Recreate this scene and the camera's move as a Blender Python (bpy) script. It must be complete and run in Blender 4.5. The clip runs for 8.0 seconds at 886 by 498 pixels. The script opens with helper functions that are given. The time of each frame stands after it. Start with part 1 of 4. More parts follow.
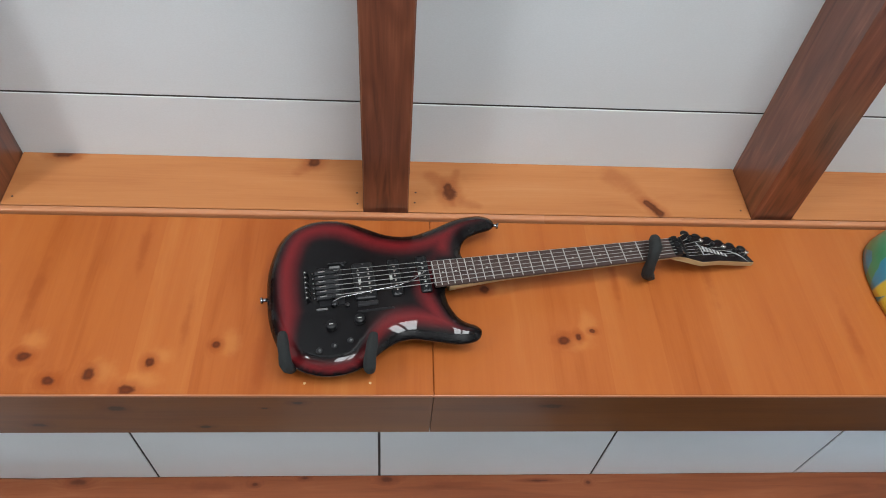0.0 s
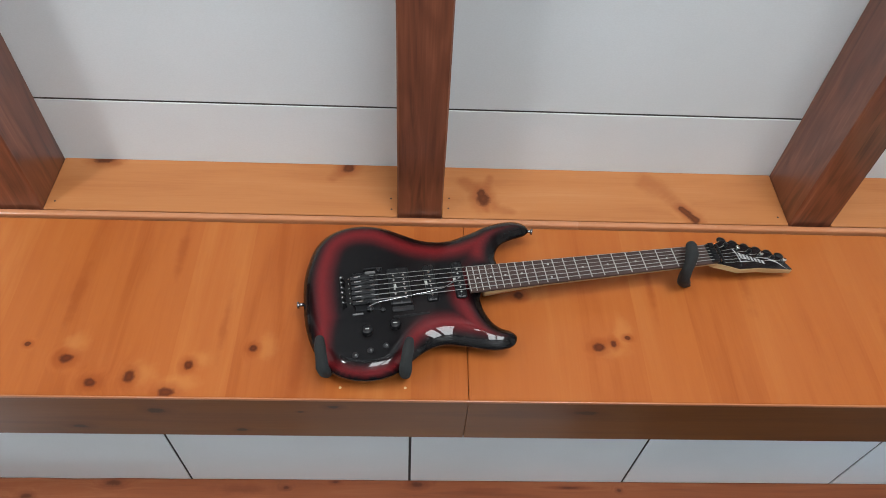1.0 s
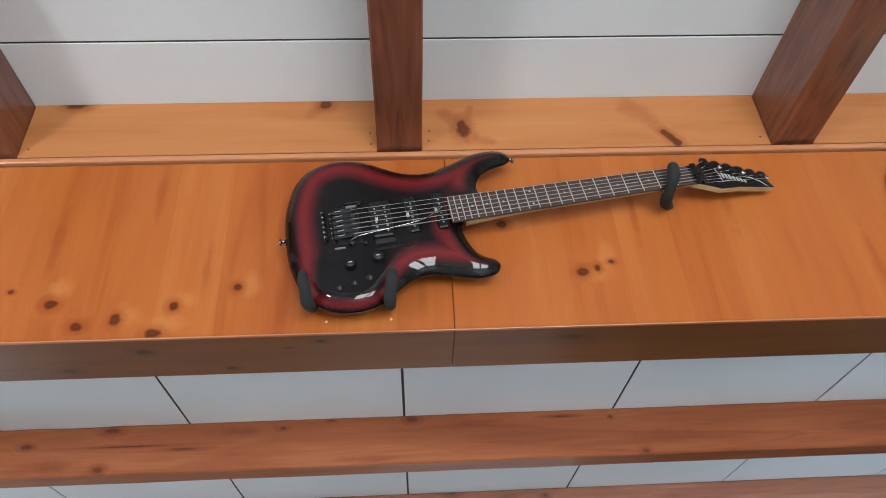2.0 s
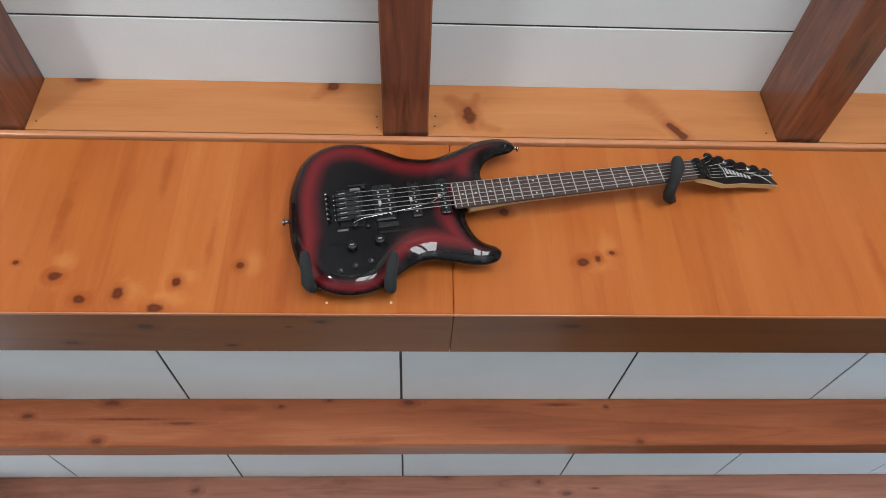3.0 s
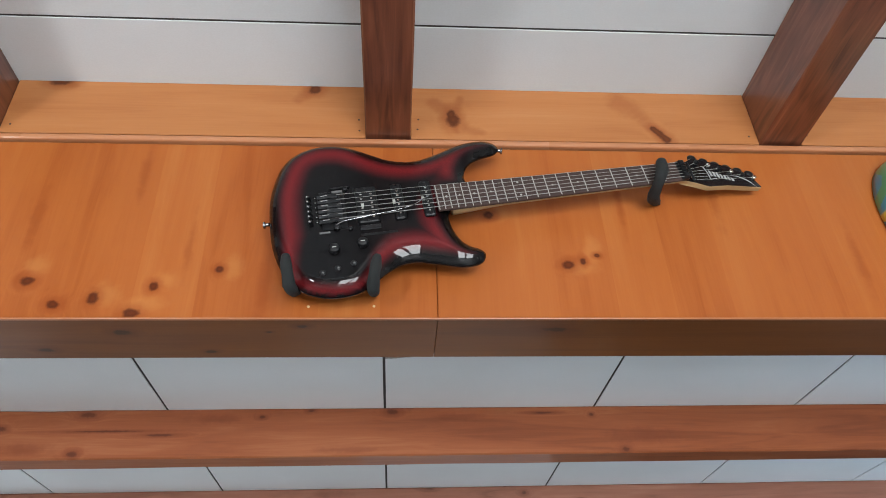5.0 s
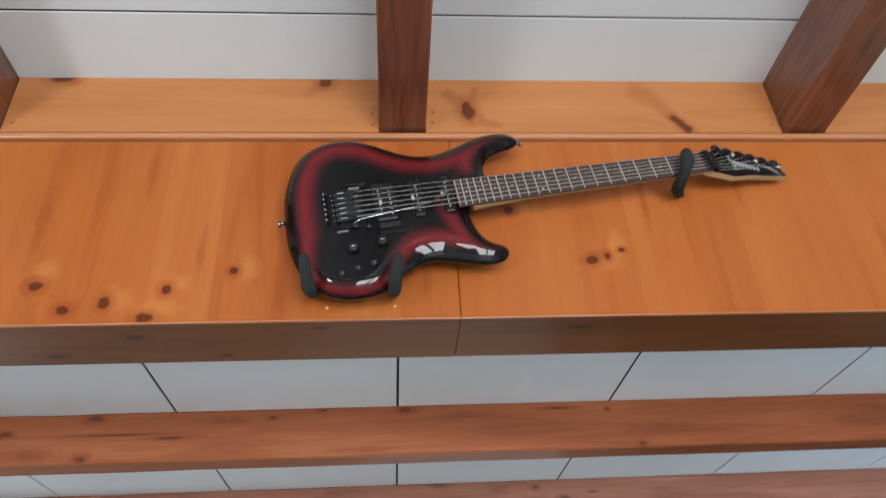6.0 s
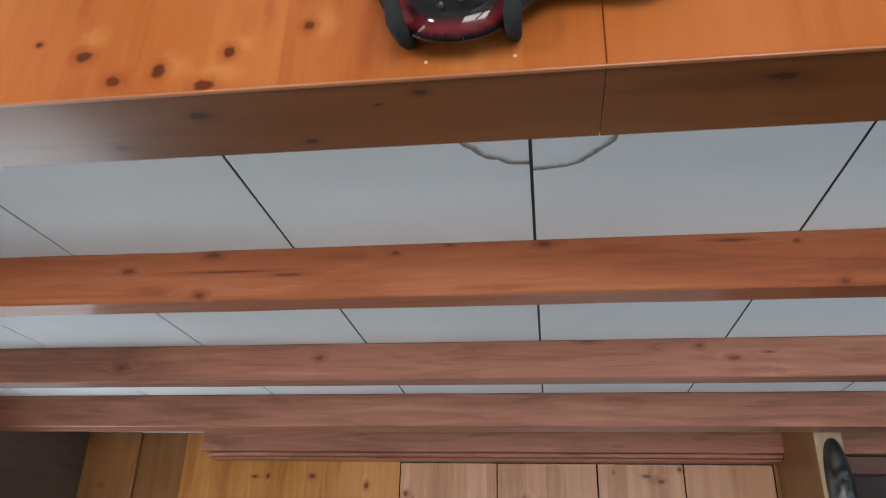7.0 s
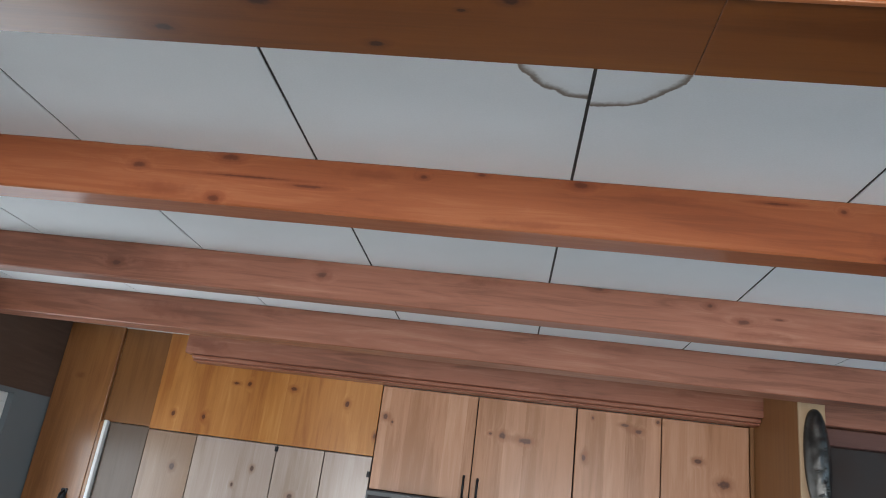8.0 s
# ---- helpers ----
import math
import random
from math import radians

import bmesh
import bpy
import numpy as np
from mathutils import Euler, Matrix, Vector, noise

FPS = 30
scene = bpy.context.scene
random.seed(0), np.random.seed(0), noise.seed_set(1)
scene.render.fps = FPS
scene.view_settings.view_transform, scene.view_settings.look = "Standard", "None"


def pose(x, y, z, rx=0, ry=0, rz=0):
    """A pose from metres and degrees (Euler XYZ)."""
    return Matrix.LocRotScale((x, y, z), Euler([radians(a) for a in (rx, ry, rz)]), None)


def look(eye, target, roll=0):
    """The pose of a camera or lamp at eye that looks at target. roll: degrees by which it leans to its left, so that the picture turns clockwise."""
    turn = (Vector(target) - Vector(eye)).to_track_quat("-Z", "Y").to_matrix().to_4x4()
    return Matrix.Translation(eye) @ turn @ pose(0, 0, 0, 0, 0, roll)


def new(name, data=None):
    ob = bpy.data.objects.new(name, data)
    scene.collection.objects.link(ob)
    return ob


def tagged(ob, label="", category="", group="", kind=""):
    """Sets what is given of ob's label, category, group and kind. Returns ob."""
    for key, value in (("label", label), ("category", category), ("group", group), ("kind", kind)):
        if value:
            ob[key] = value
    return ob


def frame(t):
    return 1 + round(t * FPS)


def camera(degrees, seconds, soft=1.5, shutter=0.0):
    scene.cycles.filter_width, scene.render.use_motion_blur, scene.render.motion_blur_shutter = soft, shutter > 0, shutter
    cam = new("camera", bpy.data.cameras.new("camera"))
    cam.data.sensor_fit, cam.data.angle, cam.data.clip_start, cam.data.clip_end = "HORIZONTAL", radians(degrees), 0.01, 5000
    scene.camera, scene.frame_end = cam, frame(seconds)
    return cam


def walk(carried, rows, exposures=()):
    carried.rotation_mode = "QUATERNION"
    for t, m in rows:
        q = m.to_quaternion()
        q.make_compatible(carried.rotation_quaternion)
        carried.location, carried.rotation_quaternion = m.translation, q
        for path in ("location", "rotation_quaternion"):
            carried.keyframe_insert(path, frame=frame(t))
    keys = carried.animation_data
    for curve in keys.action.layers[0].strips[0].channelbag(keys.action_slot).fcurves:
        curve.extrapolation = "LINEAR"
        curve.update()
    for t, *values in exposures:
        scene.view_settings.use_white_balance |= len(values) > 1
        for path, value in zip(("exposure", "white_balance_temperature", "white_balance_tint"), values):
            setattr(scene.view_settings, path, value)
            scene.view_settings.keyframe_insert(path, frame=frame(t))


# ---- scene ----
cam = camera(63.0, 8.0, soft=0.9, shutter=0.25)
PATH = [
    (0, (-0.078, -1.132, 1.489), (0.066, 0.444, 2.711), -2.3),
    (0.5, (-0.08, -1.14, 1.487), (0.013, 0.432, 2.72), -1.2),
    (1, (-0.099, -1.134, 1.488), (-0.02, 0.437, 2.723), -0.6),
    (1.5, (-0.081, -1.116, 1.473), (-0.039, 0.467, 2.695), -0.1),
    (2, (-0.078, -1.111, 1.464), (0.019, 0.543, 2.585), -3.3),
    (2.2, (-0.08, -1.113, 1.461), (0.016, 0.544, 2.576), -3.4),
    (3.3, (-0.074, -1.12, 1.46), (0.019, 0.56, 2.542), -0.3),
    (3.5, (-0.081, -1.123, 1.47), (0.02, 0.536, 2.582), -0.3),
    (4, (-0.091, -1.131, 1.478), (0.034, 0.516, 2.604), -1.4),
    (4.5, (-0.081, -1.107, 1.459), (0.058, 0.542, 2.581), -3.3),
    (4.7, (-0.065, -1.097, 1.451), (0.063, 0.559, 2.566), -2.7),
    (5.8, (-0.12, -1.086, 1.479), (0.032, 0.555, 2.613), -1.4),
    (6, (-0.118, -1.064, 1.486), (0.03, 0.603, 2.582), -3.4),
    (6.5, (-0.105, -0.909, 1.48), (-0.069, 0.871, 2.391), -1.5),
    (7, (-0.086, -0.715, 1.477), (-0.355, 1.08, 2.316), 1.7),
    (7.5, (-0.153, -0.652, 1.478), (-0.342, 1.191, 2.233), 5.4),
    (8, (-0.193, -0.655, 1.499), (-0.415, 1.219, 2.161), 7.6),
]
walk(cam, [(t, look(eye, target, roll)) for t, eye, target, roll in PATH])

# ---------------------------------------------------------------- world and light
world = bpy.data.worlds.new("world")
scene.world = world
world.use_nodes = True
sky = world.node_tree.nodes.new("ShaderNodeTexSky")
sky.sky_type, sky.sun_disc = "NISHITA", False
sky.sun_elevation, sky.sun_rotation = radians(48), radians(-100)
world.node_tree.links.new(sky.outputs[0], world.node_tree.nodes["Background"].inputs[0])
world.node_tree.nodes["Background"].inputs[1].default_value = 0.10


def window_light(name, eye, target, wide, high, watts, colour=(1, 1, 1)):
    """An area lamp in a window's opening: daylight, and fill at the added windows."""
    data = bpy.data.lights.new(name, "AREA")
    data.shape, data.size, data.size_y, data.energy, data.color = "RECTANGLE", wide, high, watts, colour
    ob = new(name, data)
    ob.matrix_basis = look(eye, target)
    return ob


window_light("daylight_terrace_low", (-2.66, -1.75, 0.27), (-0.5, -0.9, 2.0), 1.5, 0.34, 17, (0.93, 0.98, 1.0))
window_light("daylight_terrace_high", (-2.70, -1.75, 1.45), (0.5, -0.75, 1.30), 1.6, 0.9, 3, (0.95, 0.97, 1.0))
window_light("daylight_rear_window", (0.85, -4.165, 0.97), (0.5, 0, 1.15), 1.7, 1.72, 202, (0.93, 0.975, 1.0))
window_light("daylight_rear_narrow_window", (-2.00, -4.165, 1.10), (-0.4, 0, 1.9), 0.36, 0.60, 80, (0.93, 0.975, 1.0))
window_light("daylight_kitchen_door", (-2.72, 2.20, 0.95), (0.4, 2.05, 0.95), 1.46, 1.30, 26, (0.84, 0.93, 1.0))
# bluish fill added on the unseen east side to lift beams and ceiling
window_light("fill_kitchen_east", (3.54, 1.05, 1.30), (0.4, 1.7, 1.4), 1.5, 0.9, 30, (0.46, 0.74, 1.0))
# weak fill added below the wall cabinets, out of view
window_light("fill_kitchen_north", (0.35, 3.625, 1.21), (0.35, 0.0, 1.25), 1.25, 0.46, 2, (0.76, 0.90, 1.0))


# ---------------------------------------------------------------- small helpers
def part(name, bm, material, parent=None, label="", smooth=False):
    """Links a bmesh, whose vertices are in the world's place, as one mesh object under a thing or a part."""
    mesh = bpy.data.meshes.new(name)
    bmesh.ops.recalc_face_normals(bm, faces=bm.faces)
    if smooth:
        for f in bm.faces:
            f.smooth = True
    bm.to_mesh(mesh)
    bm.free()
    for m in (material if isinstance(material, (list, tuple)) else [material]):
        mesh.materials.append(m)
    ob = new(name, mesh)
    if parent is not None:
        ob.parent = parent
        if parent.type == "EMPTY":
            ob.matrix_parent_inverse = parent.matrix_basis.inverted()
    if label:
        ob["label"] = label
    return ob


def thing(name, base, label, category, group="", kind=""):
    """An Empty at the thing's base, to parent its parts."""
    ob = new(name)
    ob.empty_display_size = 0.05
    ob.matrix_basis = Matrix.Translation(base)
    return tagged(ob, label, category, group, kind)


def box(bm, x0, x1, y0, y1, z0, z1, bevel=0.0, segments=1):
    made = bmesh.ops.create_cube(bm, size=1, matrix=Matrix.Translation(((x0 + x1) / 2, (y0 + y1) / 2, (z0 + z1) / 2)) @ Matrix.Diagonal((x1 - x0, y1 - y0, z1 - z0, 1)))
    if bevel:
        edges = list({e for v in made["verts"] for e in v.link_edges})
        bmesh.ops.bevel(bm, geom=edges, offset=bevel, segments=segments, affect="EDGES", profile=0.5)
    return bm


def boxed(*a, **k):
    return box(bmesh.new(), *a, **k)


def tube(bm, points, radii, sides=10, squash=1.0, caps=2):
    """A swept round bar through the points; its ends are rounded."""
    pts = [Vector(p) for p in points]
    radii = list(radii) if isinstance(radii, (list, tuple)) else [radii] * len(pts)
    if caps:
        a, b = (pts[0] - pts[1]).normalized(), (pts[-1] - pts[-2]).normalized()
        pts = [pts[0] + a * radii[0] * 0.8, pts[0] + a * radii[0] * 0.5] + pts + [pts[-1] + b * radii[-1] * 0.5, pts[-1] + b * radii[-1] * 0.8]
        radii = [radii[0] * 0.35, radii[0] * 0.8] + radii + [radii[-1] * 0.8, radii[-1] * 0.35]
    rings, side = [], None
    for i, p in enumerate(pts):
        way = (pts[min(i + 1, len(pts) - 1)] - pts[max(i - 1, 0)]).normalized()
        if side is None:
            side = way.orthogonal().normalized()
        side = (side - way * side.dot(way)).normalized()
        other = way.cross(side)
        rings.append([bm.verts.new(p + radii[i] * (math.cos(t) * side + squash * math.sin(t) * other)) for t in (2 * math.pi * k / sides for k in range(sides))])
    for a, b in zip(rings, rings[1:]):
        for k in range(sides):
            bm.faces.new((a[k], a[(k + 1) % sides], b[(k + 1) % sides], b[k]))
    bm.faces.new(rings[0]), bm.faces.new(rings[-1])
    return bm


def disc(bm, centre, axis, radius, depth, sides=20, top=0.8):
    """A short round body that stands on centre along axis, its top a little narrower."""
    turn = Vector(axis).to_track_quat("Z", "Y").to_matrix().to_4x4()
    m = Matrix.Translation(Vector(centre)) @ turn
    rings = []
    for r, h in ((radius, 0), (radius, depth * 0.7), (radius * (1 + top) / 2, depth * 0.94), (radius * top, depth)):
        rings.append([bm.verts.new(m @ Vector((r * math.cos(2 * math.pi * k / sides), r * math.sin(2 * math.pi * k / sides), h))) for k in range(sides)])
    for a, b in zip(rings, rings[1:]):
        for k in range(sides):
            bm.faces.new((a[k], a[(k + 1) % sides], b[(k + 1) % sides], b[k]))
    bm.faces.new(rings[0]), bm.faces.new(rings[-1])
    return bm


def timber(bm, x0, x1, y0, y1, z0, z1, seed, along="x", worn=0.0012, arris=0.004, step=0.06, top_wane=()):
    """A sawn beam with eased, slightly uneven edges. top_wane: (place, half length, depth) of chips in its upper front edge."""
    n = max(2, int((x1 - x0 if along == "x" else y1 - y0) / step))
    rings = []
    for i in range(n + 1):
        f = i / n
        s = (x0 + (x1 - x0) * f) if along == "x" else (y0 + (y1 - y0) * f)
        a, b = (y0, y1) if along == "x" else (x0, x1)
        wob = [worn * noise.noise(Vector((s * 4.1, seed * 7.3, k * 3.7))) for k in range(8)]
        chip = sum(d * max(0.0, 1 - abs(s - p) / h) for p, h, d in top_wane)
        cross = [(a + arris, z0), (b - arris, z0), (b, z0 + arris), (b, z1 - arris), (b - arris, z1), (a + arris + chip, z1), (a, z1 - arris - chip * 0.7), (a, z0 + arris)]
        cross = [(p + wob[k], q + wob[(k + 3) % 8]) for k, (p, q) in enumerate(cross)]
        rings.append([bm.verts.new((s, p, q) if along == "x" else (p, s, q)) for p, q in cross])
    for r, t in zip(rings, rings[1:]):
        for k in range(8):
            bm.faces.new((r[k], r[(k + 1) % 8], t[(k + 1) % 8], t[k]))
    bm.faces.new(rings[0]), bm.faces.new(rings[-1])
    return bm


# ---------------------------------------------------------------- materials
class Nodes:
    """A short way to write node trees."""

    def __init__(self, name):
        self.material = bpy.data.materials.new(name)
        self.material.use_nodes = True
        self.tree = self.material.node_tree
        self.shader = self.tree.nodes["Principled BSDF"]

    def add(self, kind, operation="", smooth=False, rgba=False):
        node = self.tree.nodes.new("ShaderNode" + kind)
        if operation:
            node.operation = operation
        if smooth:
            node.interpolation_type = "SMOOTHSTEP"
        if rgba:
            node.data_type = "RGBA"
        return node

    def link(self, a, b):
        self.tree.links.new(a, b)

    def put(self, socket, value):
        if isinstance(value, bpy.types.NodeSocket):
            self.link(value, socket)
        else:
            socket.default_value = value

    def maths(self, op, a, b=None, c=None, clamp=False):
        node = self.add("Math", op)
        node.use_clamp = clamp
        for socket, value in zip(node.inputs, (a, b, c)):
            if value is not None:
                self.put(socket, value)
        return node.outputs[0]

    def vector(self, op, a, b):
        node = self.add("VectorMath", op)
        self.put(node.inputs[0], a)
        self.put(node.inputs[1], b)
        return node.outputs["Value" if op in ("LENGTH", "DISTANCE") else "Vector"]

    def noise(self, where, scale, detail=3.0, rough=0.55, distort=0.0):
        node = self.add("TexNoise")
        self.put(node.inputs["Vector"], where)
        node.inputs["Scale"].default_value, node.inputs["Detail"].default_value = scale, detail
        node.inputs["Roughness"].default_value, node.inputs["Distortion"].default_value = rough, distort
        return node.outputs["Fac"]

    def mix(self, f, a, b):
        node = self.add("Mix", rgba=True)
        self.put(node.inputs["Factor"], f)
        for socket, value in ((node.inputs[6], a), (node.inputs[7], b)):
            self.put(socket, value if isinstance(value, bpy.types.NodeSocket) else (*value, 1))
        return node.outputs[2]

    def span(self, value, low, high, a=0.0, b=1.0, smooth=True):
        node = self.add("MapRange", smooth=smooth)
        for socket, v in zip(node.inputs, (value, low, high, a, b)):
            self.put(socket, v)
        return node.outputs[0]

    def place(self, scale=(1, 1, 1), kind="Object"):
        node = self.add("Mapping")
        node.inputs["Scale"].default_value = scale
        self.link(self.add("TexCoord").outputs[kind], node.inputs["Vector"])
        return node.outputs[0]

    def bump(self, height, strength, distance):
        node = self.add("Bump")
        node.inputs["Strength"].default_value, node.inputs["Distance"].default_value = strength, distance
        self.link(height, node.inputs["Height"])
        self.link(node.outputs[0], self.shader.inputs["Normal"])

    def set(self, **values):
        for key, value in values.items():
            socket = self.shader.inputs[key.replace("_", " ")]
            self.put(socket, (*value, 1) if isinstance(value, tuple) and len(value) == 3 else value)
        return self.material


def plain(name, colour, rough=0.5, metal=0.0, vary=0.12, scale=30.0, bump=0.15, distance=0.0006, **more):
    """A surface of one colour with grain, faint blotches and relief."""
    n = Nodes(name)
    at = n.place()
    blot = n.noise(at, scale * 0.15, 4)
    fine = n.noise(at, scale * 6, 3)
    f = n.maths("ADD", n.maths("MULTIPLY", blot, 0.7), n.maths("MULTIPLY", fine, 0.3))
    low, high = [tuple(min(1.0, c * (1 + s * vary)) for c in colour) for s in (-1, 1)]
    n.set(Base_Color=n.mix(n.span(f, 0.3, 0.7), low, high), Metallic=metal, Roughness=n.span(blot, 0.3, 0.7, rough * 0.85, min(1.0, rough * 1.15)))
    n.bump(fine, bump, distance)
    return n.set(**more)


def pine(name, dark, mid, light, grain="x", staves=0.0, knots=(), rough=0.34, coat=0.25, streak=1.0, fine_grain=0.22, coat_rough=0.2, stave_tint=0.22, shine=0.35, smoky=(), pale=(), knotty=0.95, wavy=0.6, figure=0.0):
    """Varnished softwood: streaks and growth rings along the grain, glued staves across it, and knots at (place, radii)."""
    n = Nodes(name)
    axis = "xyz".index(grain)
    stretch = lambda along, across: tuple(along if k == axis else across for k in range(3))
    at = n.place()

    def nearest(places):
        least = None
        for (x, y, z), (a, b) in places:
            scale = tuple(1 / (b if k == axis else a) for k in range(3))
            off = n.vector("MULTIPLY", n.vector("SUBTRACT", n.place(), (x, y, z)), scale)
            d = n.add("VectorMath", operation="LENGTH")
            n.link(off, d.inputs[0])
            least = d.outputs["Value"] if least is None else n.maths("MINIMUM", least, d.outputs["Value"])
        return least

    core = nearest(knots)
    long_at = n.vector("MULTIPLY", at, stretch(1.1, 13.0))
    if core is not None:
        push = n.span(core, 0.8, 4.0, 0.22, 0.0)
        spread = n.add("CombineXYZ")
        for k in range(3):
            if k != axis:
                n.put(spread.inputs[k], push)
        long_at = n.vector("ADD", long_at, spread.outputs[0])
    rings = n.noise(long_at, 2.2, 4, 0.6, wavy)
    fine = n.noise(n.vector("MULTIPLY", at, stretch(4.0, 170.0)), 1.6, 3)
    broad = n.noise(n.vector("MULTIPLY", at, stretch(0.7, 2.6)), 1.5, 2)
    f = n.maths("ADD", n.maths("MULTIPLY", rings, 0.55 * streak), n.maths("ADD", n.maths("MULTIPLY", fine, fine_grain), n.maths("MULTIPLY", broad, 0.6)))
    f = n.maths("SUBTRACT", f, 0.275 * streak + 0.5 * fine_grain - 0.215)
    if figure:
        swirl = n.noise(n.vector("MULTIPLY", at, stretch(1.7, 8.5)), 1.5, 2, 0.5, 0.3)
        f = n.maths("ADD", f, n.maths("MULTIPLY", n.maths("SINE", n.maths("MULTIPLY", swirl, 48.0)), figure))
    if staves:
        cross = n.add("SeparateXYZ")
        n.link(at, cross.inputs[0])
        side = cross.outputs[0] if axis != 0 else cross.outputs[1]
        cell = n.add("TexWhiteNoise")
        cell.noise_dimensions = "1D"
        n.link(n.maths("FLOOR", n.maths("DIVIDE", n.maths("ADD", side, 7.03), staves)), cell.inputs["W"])
        f = n.maths("ADD", f, n.maths("MULTIPLY", n.maths("SUBTRACT", cell.outputs["Value"], 0.5), stave_tint))
    colour = n.mix(n.span(f, 0.28, 0.56), dark, mid)
    colour = n.mix(n.span(f, 0.52, 0.82), colour, light)
    for places, tint, much in ((smoky, tuple(c * k for c, k in zip(dark, (0.76, 0.60, 0.52))), 0.44), (pale, tuple(c * k for c, k in zip(light, (1.12, 1.3, 1.45))), 0.45)):
        if places:
            cloud = n.maths("ADD", nearest(places), n.maths("MULTIPLY", n.maths("SUBTRACT", n.noise(at, 24, 4, 0.65), 0.5), 1.6))
            colour = n.mix(n.span(cloud, 0.15, 1.1, much, 0.0), colour, tint)
    if core is not None:
        ragged = n.maths("ADD", core, n.maths("MULTIPLY", n.maths("SUBTRACT", n.noise(at, 55, 4, 0.65), 0.5), 1.3))
        colour = n.mix(n.span(ragged, 1.0, 2.6, 0.5, 0.0), colour, tuple(c * k for c, k in zip(dark, (0.8, 0.62, 0.5))))
        colour = n.mix(n.span(ragged, 0.5, 1.2, knotty, 0.0), colour, tuple(c * k for c, k in zip(dark, (0.26, 0.19, 0.2))))
        colour = n.mix(n.span(ragged, 0.0, 0.6, 0.5, 0.0), colour, tuple(c * k for c, k in zip(dark, (0.5, 0.4, 0.3))))
    n.bump(n.maths("ADD", n.maths("MULTIPLY", rings, 0.6), fine), 0.12, 0.0008)
    return n.set(Base_Color=colour, Roughness=n.span(broad, 0.3, 0.7, rough * 0.85, rough * 1.2), Coat_Weight=coat, Coat_Roughness=coat_rough, Specular_IOR_Level=shine)


# colours of the timber, as (dark, mid, light)
HONEY = ((0.285, 0.068, 0.013), (0.362, 0.102, 0.022), (0.418, 0.140, 0.036))
HONEY_PALE = ((0.325, 0.111, 0.037), (0.414, 0.163, 0.057), (0.467, 0.215, 0.086))
STAIN = ((0.075, 0.022, 0.012), (0.150, 0.046, 0.023), (0.235, 0.080, 0.040))
CABINET = ((0.330, 0.146, 0.064), (0.440, 0.214, 0.112), (0.525, 0.285, 0.170))
GOLDEN = ((0.315, 0.108, 0.023), (0.437, 0.176, 0.040), (0.559, 0.260, 0.073))

flat = lambda y, rows: [((x, y, z), (a, b)) for x, z, a, b in rows]


def plume(x0, z0, x1, z1, r0, r1, count=7):
    """Rows of x, z and two radii along a smoky streak beside a knot."""
    mix = lambda a, b, k: a + (b - a) * k / (count - 1)
    return tuple((mix(x0, x1, k), mix(z0, z1, k), mix(r0, r1, k), mix(r0, r1, k)) for k in range(count))


m_front = pine("varnished pine, upright grain", *HONEY, grain="z", staves=0.105, rough=0.36, coat=0.05, streak=0.8, fine_grain=0.11, stave_tint=0.17, shine=0.2, knots=flat(0, (
    (-0.701, 2.121, 0.013, 0.010), (-0.647, 2.075, 0.012, 0.009), (-0.584, 2.087, 0.010, 0.013), (-0.516, 2.058, 0.015, 0.010), (-0.489, 2.111, 0.009, 0.010),
    (-0.381, 2.145, 0.008, 0.008), (-0.775, 2.148, 0.006, 0.005), (0.241, 2.159, 0.012, 0.010), (0.269, 2.166, 0.006, 0.008), (0.297, 2.180, 0.006, 0.005), (0.102, 2.270, 0.011, 0.009), (-1.32, 2.21, 0.012, 0.011), (1.42, 2.13, 0.013, 0.011))),
    pale=flat(0, ((-0.565, 2.094, 0.040, 0.030), (-0.500, 2.075, 0.050, 0.024), (-0.360, 2.150, 0.022, 0.036), (-0.470, 2.125, 0.026, 0.026), (0.262, 2.150, 0.046, 0.020), (0.290, 2.195, 0.020, 0.050), (-0.690, 2.150, 0.030, 0.030), (0.125, 2.280, 0.035, 0.030))),
    smoky=flat(0, ((-0.55, 2.36, 0.012, 0.09), (-0.30, 2.11, 0.02, 0.08), (0.55, 2.33, 0.014, 0.11), (0.36, 2.30, 0.01, 0.10), (-0.72, 2.26, 0.014, 0.10), (0.80, 2.18, 0.014, 0.10), (-0.44, 2.20, 0.01, 0.09))))
# header underside: its shade is put into a darker pine colour
m_soffit = pine("varnished pine soffit, shade in colour", (0.108, 0.030, 0.005), (0.150, 0.045, 0.007), (0.192, 0.062, 0.009), grain="x", rough=0.5, coat=0.36, coat_rough=0.16, knots=[((x, y, 2.05), (a, b)) for x, y, a, b in (
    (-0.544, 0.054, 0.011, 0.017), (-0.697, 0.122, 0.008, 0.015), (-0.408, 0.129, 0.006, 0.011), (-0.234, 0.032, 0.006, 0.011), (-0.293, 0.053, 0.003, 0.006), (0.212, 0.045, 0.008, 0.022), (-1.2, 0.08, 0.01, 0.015))])
